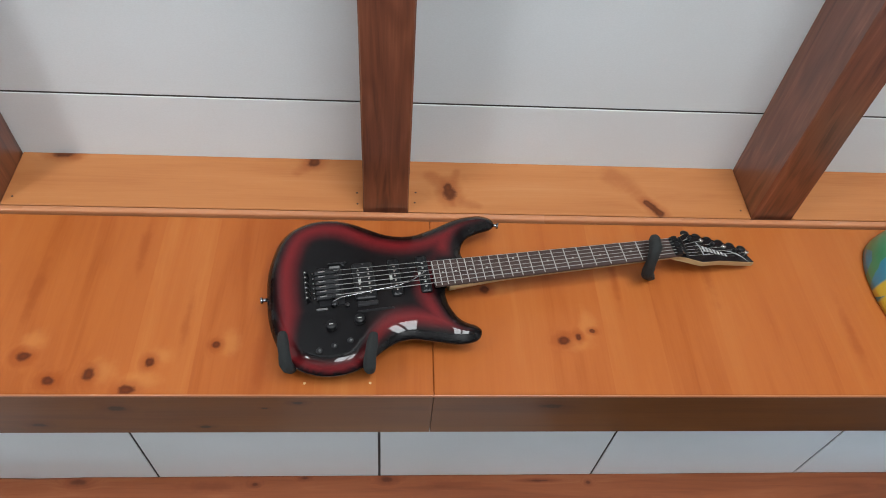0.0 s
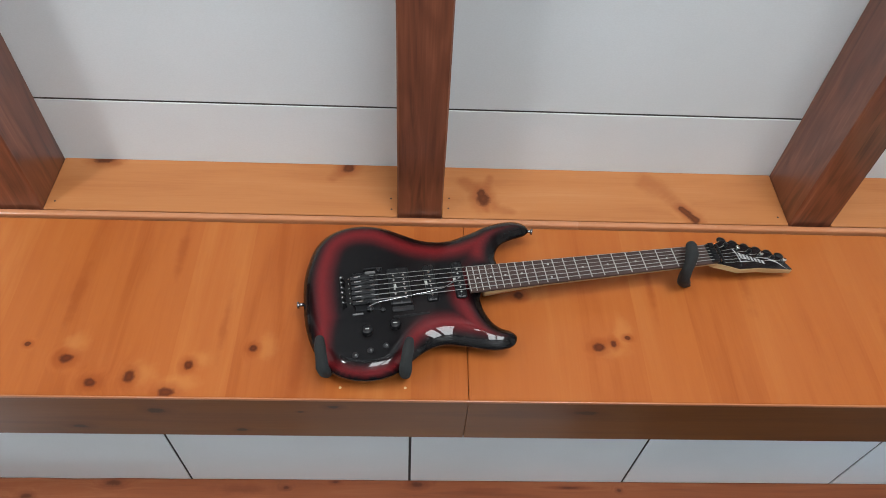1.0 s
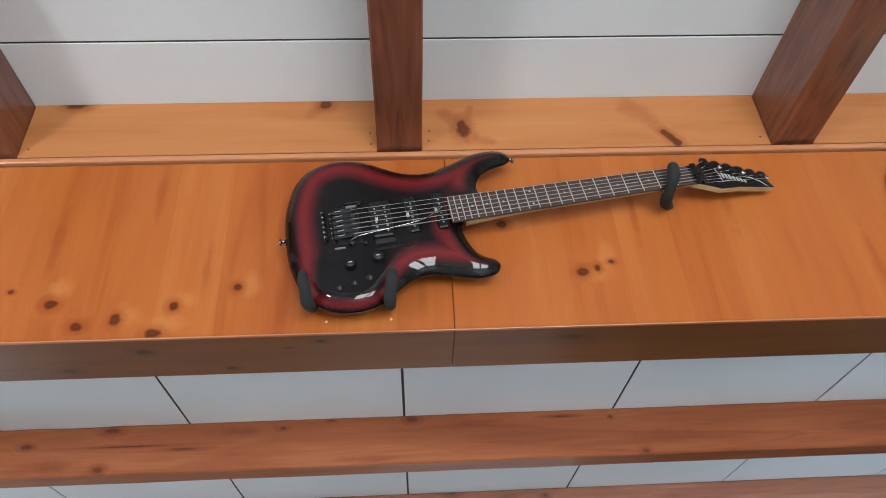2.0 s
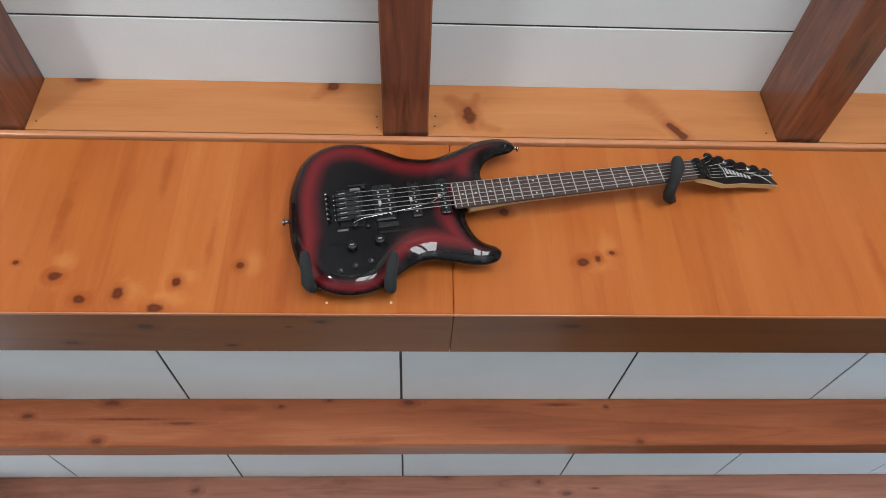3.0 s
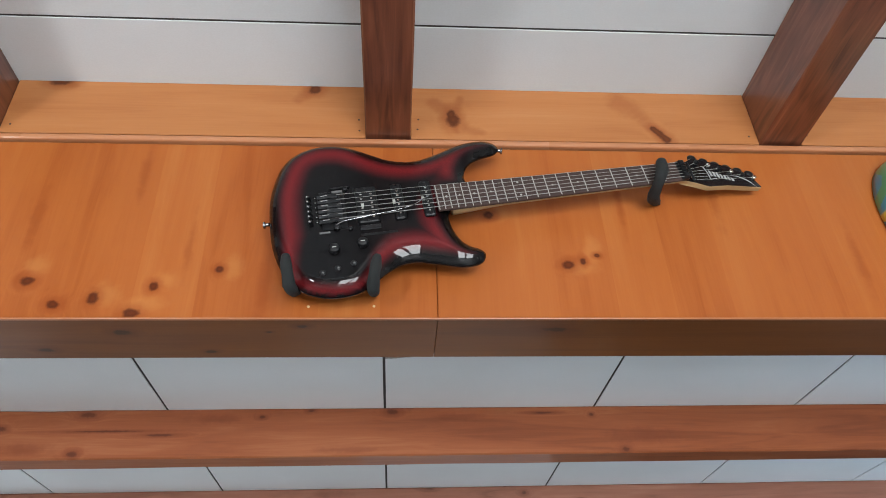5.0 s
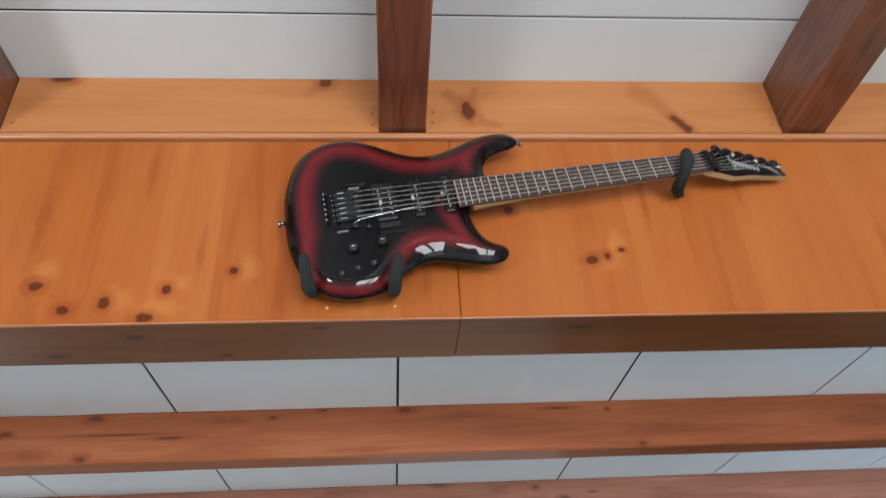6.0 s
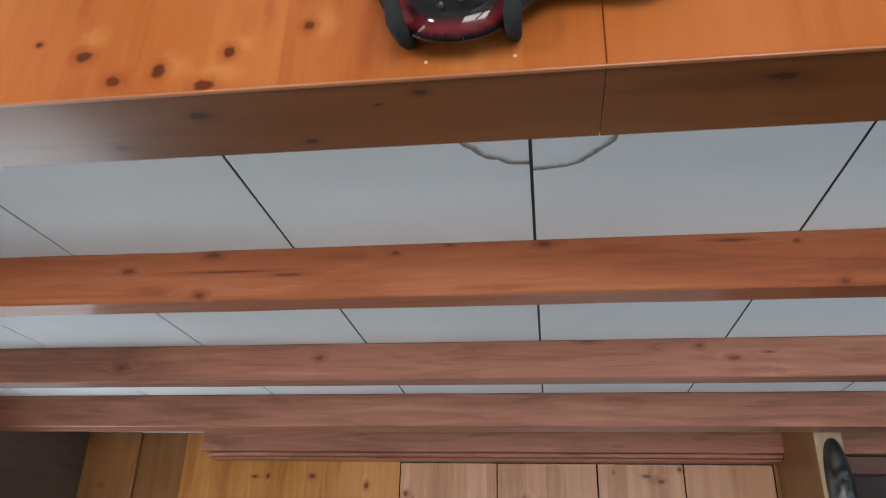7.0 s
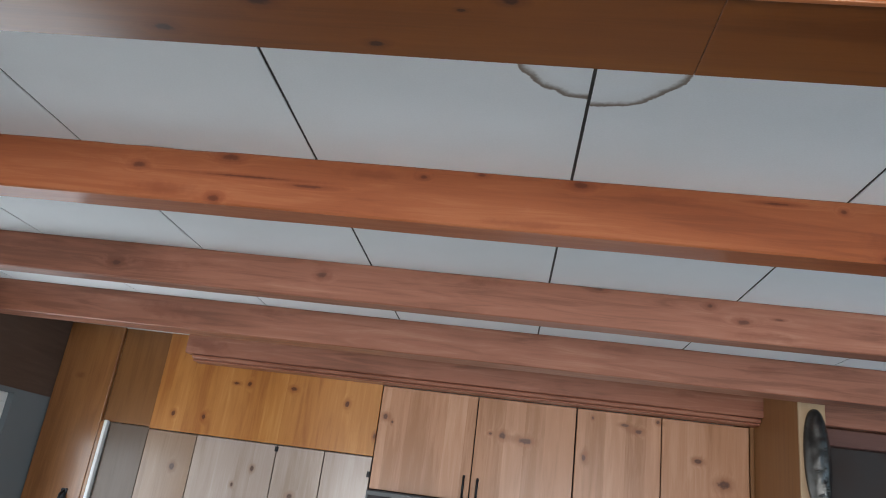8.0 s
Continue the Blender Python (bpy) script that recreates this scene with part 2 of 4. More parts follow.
m_fascia = pine("pale varnished pine, level grain", *HONEY_PALE, grain="x", rough=0.36, coat=0.05, streak=0.9, shine=0.2, knots=flat(-0.004, (
    (-0.764, 2.602, 0.012, 0.024), (-0.245, 2.594, 0.014, 0.015), (0.044, 2.512, 0.020, 0.015), (0.040, 2.528, 0.017, 0.010), (1.15, 2.52, 0.015, 0.016)) + plume(0.466, 2.497, 0.489, 2.467, 0.0085, 0.0110, 10)), smoky=flat(-0.004, plume(0.474, 2.488, 0.405, 2.585, 0.016, 0.038, 9) + plume(0.038, 2.520, 0.004, 2.560, 0.026, 0.020) + plume(0.050, 2.520, 0.060, 2.575, 0.018, 0.012) + plume(0.070, 2.490, 0.100, 2.478, 0.018, 0.014) + plume(0.046, 2.505, 0.050, 2.480, 0.016, 0.010) + plume(-0.246, 2.600, -0.275, 2.560, 0.022, 0.016) + plume(-0.764, 2.602, -0.735, 2.590, 0.022, 0.014)))
m_lip = pine("pine edge strip", (0.382, 0.139, 0.061), (0.453, 0.187, 0.085), (0.509, 0.235, 0.121), grain="x", rough=0.25, coat=0.8, coat_rough=0.12)
m_bead = pine("pine bead", (0.30, 0.095, 0.035), (0.37, 0.13, 0.05), (0.43, 0.17, 0.075), grain="x", rough=0.4, coat=0.25)
m_joist = pine("dark stained joist", *STAIN, grain="y", rough=0.42, coat=0.9, coat_rough=0.26, streak=1.4, fine_grain=0.25, wavy=1.6, figure=0.065)
beam_knots = flat(0.857, (
    (-0.910, 2.215, 0.010, 0.022), (-0.928, 2.106, 0.009, 0.014), (-0.439, 2.205, 0.005, 0.009), (-0.305, 2.222, 0.005, 0.010), (-0.078, 2.217, 0.009, 0.017), (0.489, 2.204, 0.005, 0.007),
    (-1.131, 2.177, 0.008, 0.016), (-0.704, 2.156, 0.004, 0.040), (-0.85, 2.168, 0.003, 0.10), (0.350, 2.210, 0.003, 0.034), (0.572, 2.102, 0.007, 0.012))) + flat(1.646, (
    (-0.862, 2.178, 0.011, 0.018), (0.059, 2.225, 0.008, 0.018), (0.416, 2.203, 0.007, 0.011), (0.517, 2.160, 0.008, 0.020), (0.627, 2.179, 0.003, 0.014), (-1.6, 2.15, 0.01, 0.02)))
beam_shade = flat(0.857, ((-1.05, 2.12, 0.022, 0.10), (-0.55, 2.20, 0.016, 0.12), (0.62, 2.14, 0.03, 0.14), (0.10, 2.20, 0.014, 0.10), (-0.20, 2.11, 0.012, 0.10)))
m_beam = pine("rust stained beam", (0.207, 0.053, 0.018), (0.293, 0.082, 0.028), (0.374, 0.125, 0.050), grain="x", rough=0.5, coat=0.2, coat_rough=0.14, streak=1.45, fine_grain=0.16, shine=0.3, knots=beam_knots, knotty=0.6, smoky=beam_shade, wavy=1.0)
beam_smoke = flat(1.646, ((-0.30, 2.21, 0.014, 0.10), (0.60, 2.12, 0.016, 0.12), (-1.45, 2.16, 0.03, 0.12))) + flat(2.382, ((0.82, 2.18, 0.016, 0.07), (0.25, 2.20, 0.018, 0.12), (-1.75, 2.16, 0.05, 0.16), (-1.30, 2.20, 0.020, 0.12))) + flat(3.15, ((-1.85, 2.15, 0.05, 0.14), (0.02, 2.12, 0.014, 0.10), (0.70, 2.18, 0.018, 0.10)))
# same stained timber as the near beam, with veiling glare in its colour
m_beam_far = pine("rust stained beam, glare in colour", (0.205, 0.078, 0.046), (0.303, 0.118, 0.072), (0.395, 0.180, 0.116), grain="x", rough=0.5, coat=0.35, coat_rough=0.14, streak=1.75, fine_grain=0.16, shine=0.3, knots=beam_knots, knotty=0.6, smoky=beam_smoke, wavy=1.0)
cabinet_knots = flat(3.3, (
    (-2.033, 1.788, 0.011, 0.015), (-1.857, 1.790, 0.011, 0.016), (-1.637, 1.994, 0.013, 0.015), (-1.71, 1.991, 0.018, 0.008), (-1.381, 1.996, 0.018, 0.012), (-1.071, 1.949, 0.012, 0.017), (-0.896, 1.797, 0.010, 0.016),
    (-0.852, 1.908, 0.014, 0.015), (-0.81, 1.883, 0.006, 0.008), (-0.216, 1.882, 0.020, 0.018), (-0.28, 1.885, 0.010, 0.007), (-0.094, 1.868, 0.034, 0.017), (0.251, 2.029, 0.006, 0.009), (0.420, 2.01, 0.024, 0.008), (0.489, 1.985, 0.020, 0.012),
    (0.588, 2.047, 0.010, 0.010), (0.794, 1.871, 0.020, 0.012), (0.921, 1.771, 0.030, 0.022), (-1.527, 1.553, 0.010, 0.015), (-1.297, 1.438, 0.016, 0.016), (-1.969, 1.512, 0.014, 0.018), (-1.62, 1.46, 0.008, 0.01),
    (-2.508, 1.978, 0.009, 0.011), (-2.616, 1.932, 0.018, 0.010), (0.215, 1.82, 0.012, 0.018)))
m_cab = pine("cabinet pine, upright grain", *CABINET, grain="z", staves=0.105, stave_tint=0.30, rough=0.40, coat=0.3, coat_rough=0.25, fine_grain=0.18, streak=1.3, knots=cabinet_knots, smoky=flat(3.3, ((-0.16, 1.875, 0.07, 0.03), (0.45, 1.995, 0.06, 0.03), (0.79, 1.875, 0.04, 0.03), (0.925, 1.775, 0.05, 0.035), (-0.83, 1.90, 0.03, 0.03), (0.60, 2.04, 0.03, 0.02), (0.22, 1.84, 0.02, 0.05))))
m_over = pine("golden pine, upright grain", *GOLDEN, grain="z", staves=0.11, stave_tint=0.26, rough=0.40, coat=0.4, coat_rough=0.25, fine_grain=0.14, streak=1.2, knots=cabinet_knots)
m_tall = pine("brown golden pine, upright grain", (0.209, 0.077, 0.022), (0.294, 0.121, 0.037), (0.380, 0.169, 0.056), grain="z", staves=0.16, rough=0.35, coat=1.0, coat_rough=0.24, knots=cabinet_knots)
# cupboard door pine: the window's glare is put into its pale colour
m_glare_pine = pine("pine with window glare in colour, upright grain", (0.329, 0.243, 0.190), (0.415, 0.325, 0.275), (0.490, 0.410, 0.375), grain="z", staves=0.11, rough=0.36, coat=0.8, knots=cabinet_knots)
m_tan = pine("tan pine, upright grain", (0.215, 0.126, 0.074), (0.275, 0.172, 0.110), (0.330, 0.220, 0.150), grain="z", rough=0.36, coat=0.8, knots=cabinet_knots)
m_drab = pine("drab grey brown board", (0.090, 0.060, 0.042), (0.125, 0.085, 0.062), (0.155, 0.112, 0.085), grain="z", rough=0.4, coat=0.3)
# recessed panel's pine, darkened in colour by the shade it stands in
m_panel_dark = pine("brown panel, shade in colour", (0.166, 0.067, 0.021), (0.216, 0.092, 0.030), (0.274, 0.120, 0.042), grain="z", rough=0.4, coat=0.1)
m_post = pine("post pine", (0.186, 0.078, 0.024), (0.242, 0.109, 0.038), (0.292, 0.140, 0.053), grain="z", rough=0.4, coat=0.1)
m_post_face = pine("post front pine", (0.320, 0.199, 0.104), (0.376, 0.248, 0.144), (0.420, 0.298, 0.187), grain="z", rough=0.45, coat=0.05)
m_board = pine("dark plum stained board", (0.090, 0.036, 0.026), (0.130, 0.054, 0.040), (0.170, 0.075, 0.056), grain="x", rough=0.5, coat=0.2)
m_floor = plain("pale grey stone floor", (0.26, 0.265, 0.265), 0.4, vary=0.12, scale=12)
m_floor_kitchen = plain("dark brown, cuts bounced light", (0.100, 0.085, 0.078), 0.35, vary=0.25, scale=12)
m_wall = plain("white plaster", (0.76, 0.755, 0.73), 0.85, vary=0.03, bump=0.3, distance=0.001)
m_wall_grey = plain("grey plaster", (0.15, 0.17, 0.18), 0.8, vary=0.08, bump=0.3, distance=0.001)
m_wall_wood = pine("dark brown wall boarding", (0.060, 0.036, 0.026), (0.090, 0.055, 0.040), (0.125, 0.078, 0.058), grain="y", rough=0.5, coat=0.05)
m_gap = plain("dark joint", (0.060, 0.054, 0.051), 0.9, vary=0.2)
m_dark = plain("dark recess shade", (0.028, 0.022, 0.020), 0.8, vary=0.3)
m_recess = plain("dark brown recess shade", (0.030, 0.018, 0.014), 0.75, vary=0.3)
m_nail = plain("dark nail", (0.06, 0.035, 0.025), 0.6, metal=0.3)
m_frame = plain("white painted frame", (0.78, 0.78, 0.76), 0.4, vary=0.03)


def ceiling_board(name, colour, stain=False):
    """White fibre board with a faint weave, and an old water ring."""
    n = Nodes(name)
    at = n.place()
    blot = n.noise(at, 1.7, 4)
    fine = n.noise(n.place((1, 1.6, 1)), 260, 2)
    tint = tuple(c * k for c, k in zip(colour, (0.91, 0.905, 0.895)))
    base = n.mix(n.span(n.maths("ADD", n.maths("MULTIPLY", blot, 0.7), n.maths("MULTIPLY", fine, 0.3)), 0.3, 0.7), tint, colour)
    if stain:
        cut = n.add("SeparateXYZ")
        n.link(at, cut.inputs[0])
        wobble = n.maths("MULTIPLY", n.maths("SUBTRACT", n.noise(at, 26, 4, 0.6), 0.5), 0.026)
        left = n.maths("LESS_THAN", cut.outputs[0], -0.1)
        reach = n.maths("ADD", 0.153, n.maths("MULTIPLY", left, 0.006))
        dx, dy = n.maths("ADD", cut.outputs[0], 0.088), n.maths("SUBTRACT", cut.outputs[1], n.maths("SUBTRACT", 0.384, n.maths("MULTIPLY", left, 0.028)))
        far = n.maths("ADD", n.maths("SQRT", n.maths("ADD", n.maths("MULTIPLY", dx, dx), n.maths("MULTIPLY", dy, dy))), wobble)
        off = n.maths("SUBTRACT", far, reach)
        ring = n.maths("MULTIPLY", n.span(off, -0.017, -0.002), n.span(off, 0.0, 0.004, 1.0, 0.0))
        inner = n.maths("MULTIPLY", n.span(off, -0.05, 0.0), n.maths("LESS_THAN", off, 0.001))
        base = n.mix(n.maths("MULTIPLY", inner, 0.18), base, (0.52, 0.42, 0.33))
        base = n.mix(n.maths("MULTIPLY", ring, 0.9), base, (0.19, 0.135, 0.095))
    n.bump(fine, 0.2, 0.0006)
    return n.set(Base_Color=base, Roughness=0.85)


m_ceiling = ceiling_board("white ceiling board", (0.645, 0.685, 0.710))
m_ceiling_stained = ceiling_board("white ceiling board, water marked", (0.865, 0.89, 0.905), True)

# ---------------------------------------------------------------- the shell of the two rooms
LEFT, RIGHT, BACK, FAR = -2.76, 3.60, -4.00, 3.64
tagged(part("floor_room", boxed(LEFT - 0.2, RIGHT + 0.2, BACK - 0.2, 0.08, -0.10, 0), m_floor), "pale grey stone floor of the front room", "floor", kind="structure")
# unseen floor, coloured dark so that less light bounces up to the beams
tagged(part("floor_kitchen", boxed(LEFT - 0.2, RIGHT + 0.2, 0.08, FAR + 0.2, -0.10, 0), m_floor_kitchen), "unseen kitchen floor, dark brown to cut bounced light", "floor", kind="structure")


def wall_with_holes(name, axis, at, thick, span, high, holes, material, label):
    """An upright wall across x or y with openings through it: each hole is (from, to, bottom, top), in order along the wall."""
    bm = bmesh.new()
    start, pieces = span[0], []
    for a, b, low, top in holes:
        pieces += [(start, a, 0, high), (a, b, 0, low), (a, b, top, high)]
        start = b
    for p, q, r, t in pieces + [(start, span[1], 0, high)]:
        if q - p > 0.001 and t - r > 0.001:
            if axis == "x":
                box(bm, at, at + thick, p, q, r, t)
            else:
                box(bm, p, q, at, at + thick, r, t)
    return tagged(part(name, bm, material), label, "wall", kind="structure")


wall_with_holes("wall_west_room", "x", LEFT - 0.2, 0.2, (BACK, 0.08), 2.75, [(-2.6, -0.9, 0.02, 1.95)], m_wall, "white plastered wall with a terrace opening")
wall_with_holes("wall_south", "y", BACK - 0.2, 0.2, (LEFT - 0.2, RIGHT + 0.2), 2.75, [(-2.22, -1.78, 0.75, 1.45), (-0.2, 1.9, 0.04, 1.95)], m_wall, "white plastered wall with a wide and a narrow window opening")
wall_with_holes("wall_east", "x", RIGHT, 0.2, (BACK, FAR), 2.75, [(0.25, 1.85, 0.80, 1.80)], m_wall, "white plastered wall with an added opening for the east fill")
wall_with_holes("wall_north", "y", FAR, 0.2, (LEFT - 0.2, RIGHT + 0.2), 2.75, [(-0.30, 1.0, 0.96, 1.46)], m_wall, "white plastered kitchen wall with an added low opening for fill light")
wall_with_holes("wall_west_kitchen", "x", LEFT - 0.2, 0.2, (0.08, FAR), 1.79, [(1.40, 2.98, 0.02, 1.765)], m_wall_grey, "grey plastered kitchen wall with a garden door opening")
# unseen wall added to keep front room light off the kitchen's left end
tagged(part("wall_light_block", boxed(LEFT, -1.62, 0.012, 0.148, 0.002, 2.044), m_wall), "unseen white wall added under the header's end to block light", "wall", kind="structure")
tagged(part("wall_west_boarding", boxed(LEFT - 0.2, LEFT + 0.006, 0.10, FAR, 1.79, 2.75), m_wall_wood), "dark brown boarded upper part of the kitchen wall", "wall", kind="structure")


def window(name, axis, at, a, b, low, high, label, mullion=0.05):
    """A white window frame with one mullion, set in a wall's opening."""
    w = thing(name, (at, (a + b) / 2, low) if axis == "x" else ((a + b) / 2, at, low), label, "window", kind="structure")
    mid, t, d = (a + b) / 2, 0.05, 0.03
    for nm, p, q, r, s in (("window_sill", a, b, low, low + t), ("window_head", a, b, high - t, high), ("window_jamb", a, a + t, low + t, high - t), ("window_jamb", b - t, b, low + t, high - t), ("mullion", mid - mullion / 2, mid + mullion / 2, low + t, high - t)):
        bm = boxed(at - d, at + d, p, q, r, s, bevel=0.004) if axis == "x" else boxed(p, q, at - d, at + d, r, s, bevel=0.004)
        part(nm, bm, m_frame, w)


window("window_1", "x", LEFT - 0.06, 1.40, 2.98, 0.02, 1.765, "white framed glazed kitchen door with one mullion")
# added window that houses the east fill lamp
window("added_window_east", "x", RIGHT + 0.14, 0.25, 1.85, 0.80, 1.80, "unseen white framed window with one mullion, added for the east fill")
# added window around the north fill lamp
window("added_window_north", "y", FAR + 0.10, -0.30, 1.0, 0.96, 1.46, "unseen white framed window added under the wall cabinets for fill light")
window("window_2", "y", BACK - 0.07, -0.2, 1.9, 0.04, 1.95, "white framed glazed rear door with one broad mullion", 0.18)
window("window_6", "y", BACK - 0.07, -2.22, -1.78, 0.75, 1.45, "small white framed rear window", 0.02)
window("window_3", "x", LEFT - 0.14, -2.6, -0.9, 0.02, 1.95, "white framed terrace glazing with one mullion")

# ceilings: boards with open joints under a dark backing
UPPER, LOWER = 2.605, 2.230


def ceiling(name, rows, y0, y1, z, gap, axis, materials, label):
    bm = bmesh.new()
    for a, b in zip(rows, rows[1:]):
        if axis == "x":
            box(bm, LEFT, RIGHT, a + gap / 2, b - gap / 2, z, z + 0.003, bevel=0.0004)
        else:
            box(bm, a + gap / 2, b - gap / 2, y0, y1, z, z + 0.003, bevel=0.0004)
    if axis == "x":
        box(bm, LEFT, RIGHT, rows[0], rows[-1], z + 0.0035, z + 0.03)
    else:
        box(bm, rows[0], rows[-1], y0, y1, z + 0.0035, z + 0.03)
    for f in bm.faces:
        f.material_index = 1 if f.calc_center_median().z > z + 0.0032 else 0
    return tagged(part(name, bm, materials), label, "ceiling", kind="structure")


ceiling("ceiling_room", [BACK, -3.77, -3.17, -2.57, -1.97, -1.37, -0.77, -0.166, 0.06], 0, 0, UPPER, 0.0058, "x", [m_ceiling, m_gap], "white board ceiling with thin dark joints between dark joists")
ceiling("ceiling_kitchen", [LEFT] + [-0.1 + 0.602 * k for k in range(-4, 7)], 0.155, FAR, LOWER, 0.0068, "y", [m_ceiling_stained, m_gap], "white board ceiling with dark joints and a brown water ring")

# ---------------------------------------------------------------- the header between the rooms
header = thing("header_beam", (0, 0.08, 2.05), "wide orange varnished pine header above the kitchen opening, with a guitar hung on it", "beam", kind="structure")
for x0, x1 in ((LEFT, -0.0005), (0.0005, RIGHT)):
    part("front_board", boxed(x0, x1, 0, 0.006, 2.0503, 2.4375, bevel=0.0010), m_front, header)
    part("soffit_board", boxed(x0, x1, 0.0062, 0.155, 2.050, 2.074, bevel=0.0006), m_soffit, header, "glossy varnished underside board, shade in its colour")
part("edge_bead", boxed(LEFT, RIGHT, -0.0012, 0.0058, 2.0468, 2.0500, bevel=0.0012, segments=2), m_bead, header, "thin rounded bead along the lower edge")
part("back_board", boxed(LEFT, RIGHT, 0.131, 0.154, 2.0745, 2.60), m_front, header)
part("edge_strip", boxed(LEFT, RIGHT, -0.008, 0.024, 2.4415, 2.4545, bevel=0.004, segments=3), m_lip, header, "rounded pale pine edge strip along the top")

# upright boards between the joists, above the header
JOISTS = (-2.53, -1.715, -0.895, -0.0895, 0.7315, 1.545, 2.36, 3.17)
HALF = 0.0455
fascia = thing("fascia_board", (0, 0.01, 2.458), "pale varnished pine boards filling between the ceiling joists", "board", kind="structure")
for a, b in zip((LEFT - HALF,) + JOISTS, JOISTS + (RIGHT + HALF,)):
    part("board", boxed(a + HALF + 0.0005, b - HALF - 0.0005, -0.004, 0.02, 2.4590, 2.6045, bevel=0.0012), m_fascia, fascia)
for x, z in ((-0.148, 2.478), (-0.150, 2.508), (-0.030, 2.484), (-0.028, 2.512), (0.668, 2.480), (0.796, 2.486), (0.797, 2.510), (-0.832, 2.480)):
    part("nail_head", disc(bmesh.new(), (x, -0.0038, z), (0, -1, 0), 0.0022, 0.0008, 8), m_nail, fascia, "small dark nail head")
for k, x in enumerate(JOISTS):
    joist = timber(bmesh.new(), x - HALF, x + HALF, BACK, 0.018, 2.4595, 2.6045, k + 1, along="y", arris=0.003)
    tagged(part("ceiling_joist", joist, m_joist), "dark brown stained timber ceiling joist resting on the header", "joist", group="room ceiling joists", kind="structure")

# kitchen beams, parallel to the header
for k, (y, low, wide, wane) in enumerate(((0.857, 2.092, 0.082, ((-1.0, 0.10, 0.006), (-0.93, 0.03, 0.006), (-1.2, 0.05, 0.003))), (1.646, 2.098, 0.080, ()), (2.382, 2.085, 0.118, ()))):
    beam = timber(bmesh.new(), LEFT, RIGHT, y, y + wide, low, LOWER - 0.0005, k + 20, top_wane=wane)
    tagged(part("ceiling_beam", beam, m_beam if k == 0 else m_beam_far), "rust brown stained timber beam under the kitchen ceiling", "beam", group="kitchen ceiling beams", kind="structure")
end_beam = thing("cornice_beam", (-0.5, 3.15, 2.06), "rust brown cornice board with a thin moulding above the cabinets", "beam", kind="structure")
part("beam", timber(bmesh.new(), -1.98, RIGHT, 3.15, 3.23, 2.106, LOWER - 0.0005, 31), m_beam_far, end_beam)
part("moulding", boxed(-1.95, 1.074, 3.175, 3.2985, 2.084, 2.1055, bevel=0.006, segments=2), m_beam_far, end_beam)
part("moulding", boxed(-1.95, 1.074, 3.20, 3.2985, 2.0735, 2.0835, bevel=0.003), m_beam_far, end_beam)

# ---------------------------------------------------------------- the kitchen's far side
m_handle = plain("black iron", (0.02, 0.02, 0.022), 0.45, metal=0.6)
m_hood = plain("dark grey enamel", (0.055, 0.060, 0.068), 0.35, vary=0.1)


def cupboard(name, x0, x1, z0, z1, doors, label, front=3.30, handles=(), group="", wood=m_cab):
    """A wall unit: carcass and flat pine doors with fine gaps; handles at (x, z)."""
    unit = thing(name, ((x0 + x1) / 2, 3.47, z0), label, "cabinet", group)
    # near-black carcass: the shade in the door gaps is its own colour
    part("carcass", boxed(x0 + 0.001, x1 - 0.001, front + 0.024, FAR - 0.002, z0, z1), m_dark, unit, "dark shadowed carcass behind the doors")
    for a, b in zip(doors, doors[1:]):
        shade = m_tan if wood is m_glare_pine and a < -2 else wood
        door = part("door", boxed(a + 0.0028, b - 0.0028, front, front + 0.022, z0 + 0.002, z1 - 0.002, bevel=0.002, segments=2), shade, unit)
        for x, z in handles:
            if a < x < b:
                bow = [(x, front + 0.004, z + 0.055), (x, front - 0.020, z + 0.045), (x, front - 0.026, z), (x, front - 0.020, z - 0.045), (x, front + 0.004, z - 0.055)]
                part("handle", tube(bmesh.new(), bow, [0.008, 0.006, 0.0065, 0.006, 0.008], 8), m_handle, door, "black iron bow handle", True)
    return unit


cupboard("wall_cabinet", -0.886, 0.166, 1.53, 2.072, (-0.886, -0.359, 0.166), "pine wall cabinet with two flat doors and black handles", handles=((-0.394, 1.598), (-0.322, 1.590)), group="pine wall cabinets")
cupboard("wall_cabinet", 0.168, 1.053, 1.53, 2.072, (0.168, 0.608, 1.051), "pine wall cabinet with two flat knotty doors", group="pine wall cabinets")
cupboard("cupboard", -2.150, -0.888, 0.02, 1.690, (-2.150, -1.868, -1.413, -1.149, -0.888), "tall pine cupboard with narrow flat doors, glare in their colour, and black hinges", wood=m_glare_pine)
over = thing("over_panel", (-1.5, 3.4, 1.694), "wide knotty pine panel above the tall cupboard", "panel")
part("panel", boxed(-2.150, -0.889, 3.301, 3.325, 1.694, 2.2295, bevel=0.0015), m_over, over)
part("hinge", boxed(-1.422, -1.404, 3.292, 3.302, 1.655, 1.682, bevel=0.002), m_handle, over, "small black hinge")
part("hinge", boxed(-0.905, -0.890, 3.292, 3.302, 1.585, 1.615, bevel=0.002), m_handle, over, "small black hinge")

side = thing("side_panel", (-2.29, 3.4, 0.0), "brown upright panel beside the tall cupboard, shade in its colour", "panel")
part("upper_board", boxed(-2.425, -2.1515, 3.305, 3.33, 1.702, 2.2295, bevel=0.0015), m_panel_dark, side)
part("lower_board", boxed(-2.378, -2.1515, 3.305, 3.33, 0.02, 1.698, bevel=0.0015), m_drab, side)
tall = thing("tall_door", (-2.59, 3.28, 0.0), "tall pine door with a black thumb latch and a white edge strip", "door")
part("door_board", boxed(-2.752, -2.4265, 3.28, 3.31, 0.01, 2.2295, bevel=0.003, segments=2), m_tall, tall)
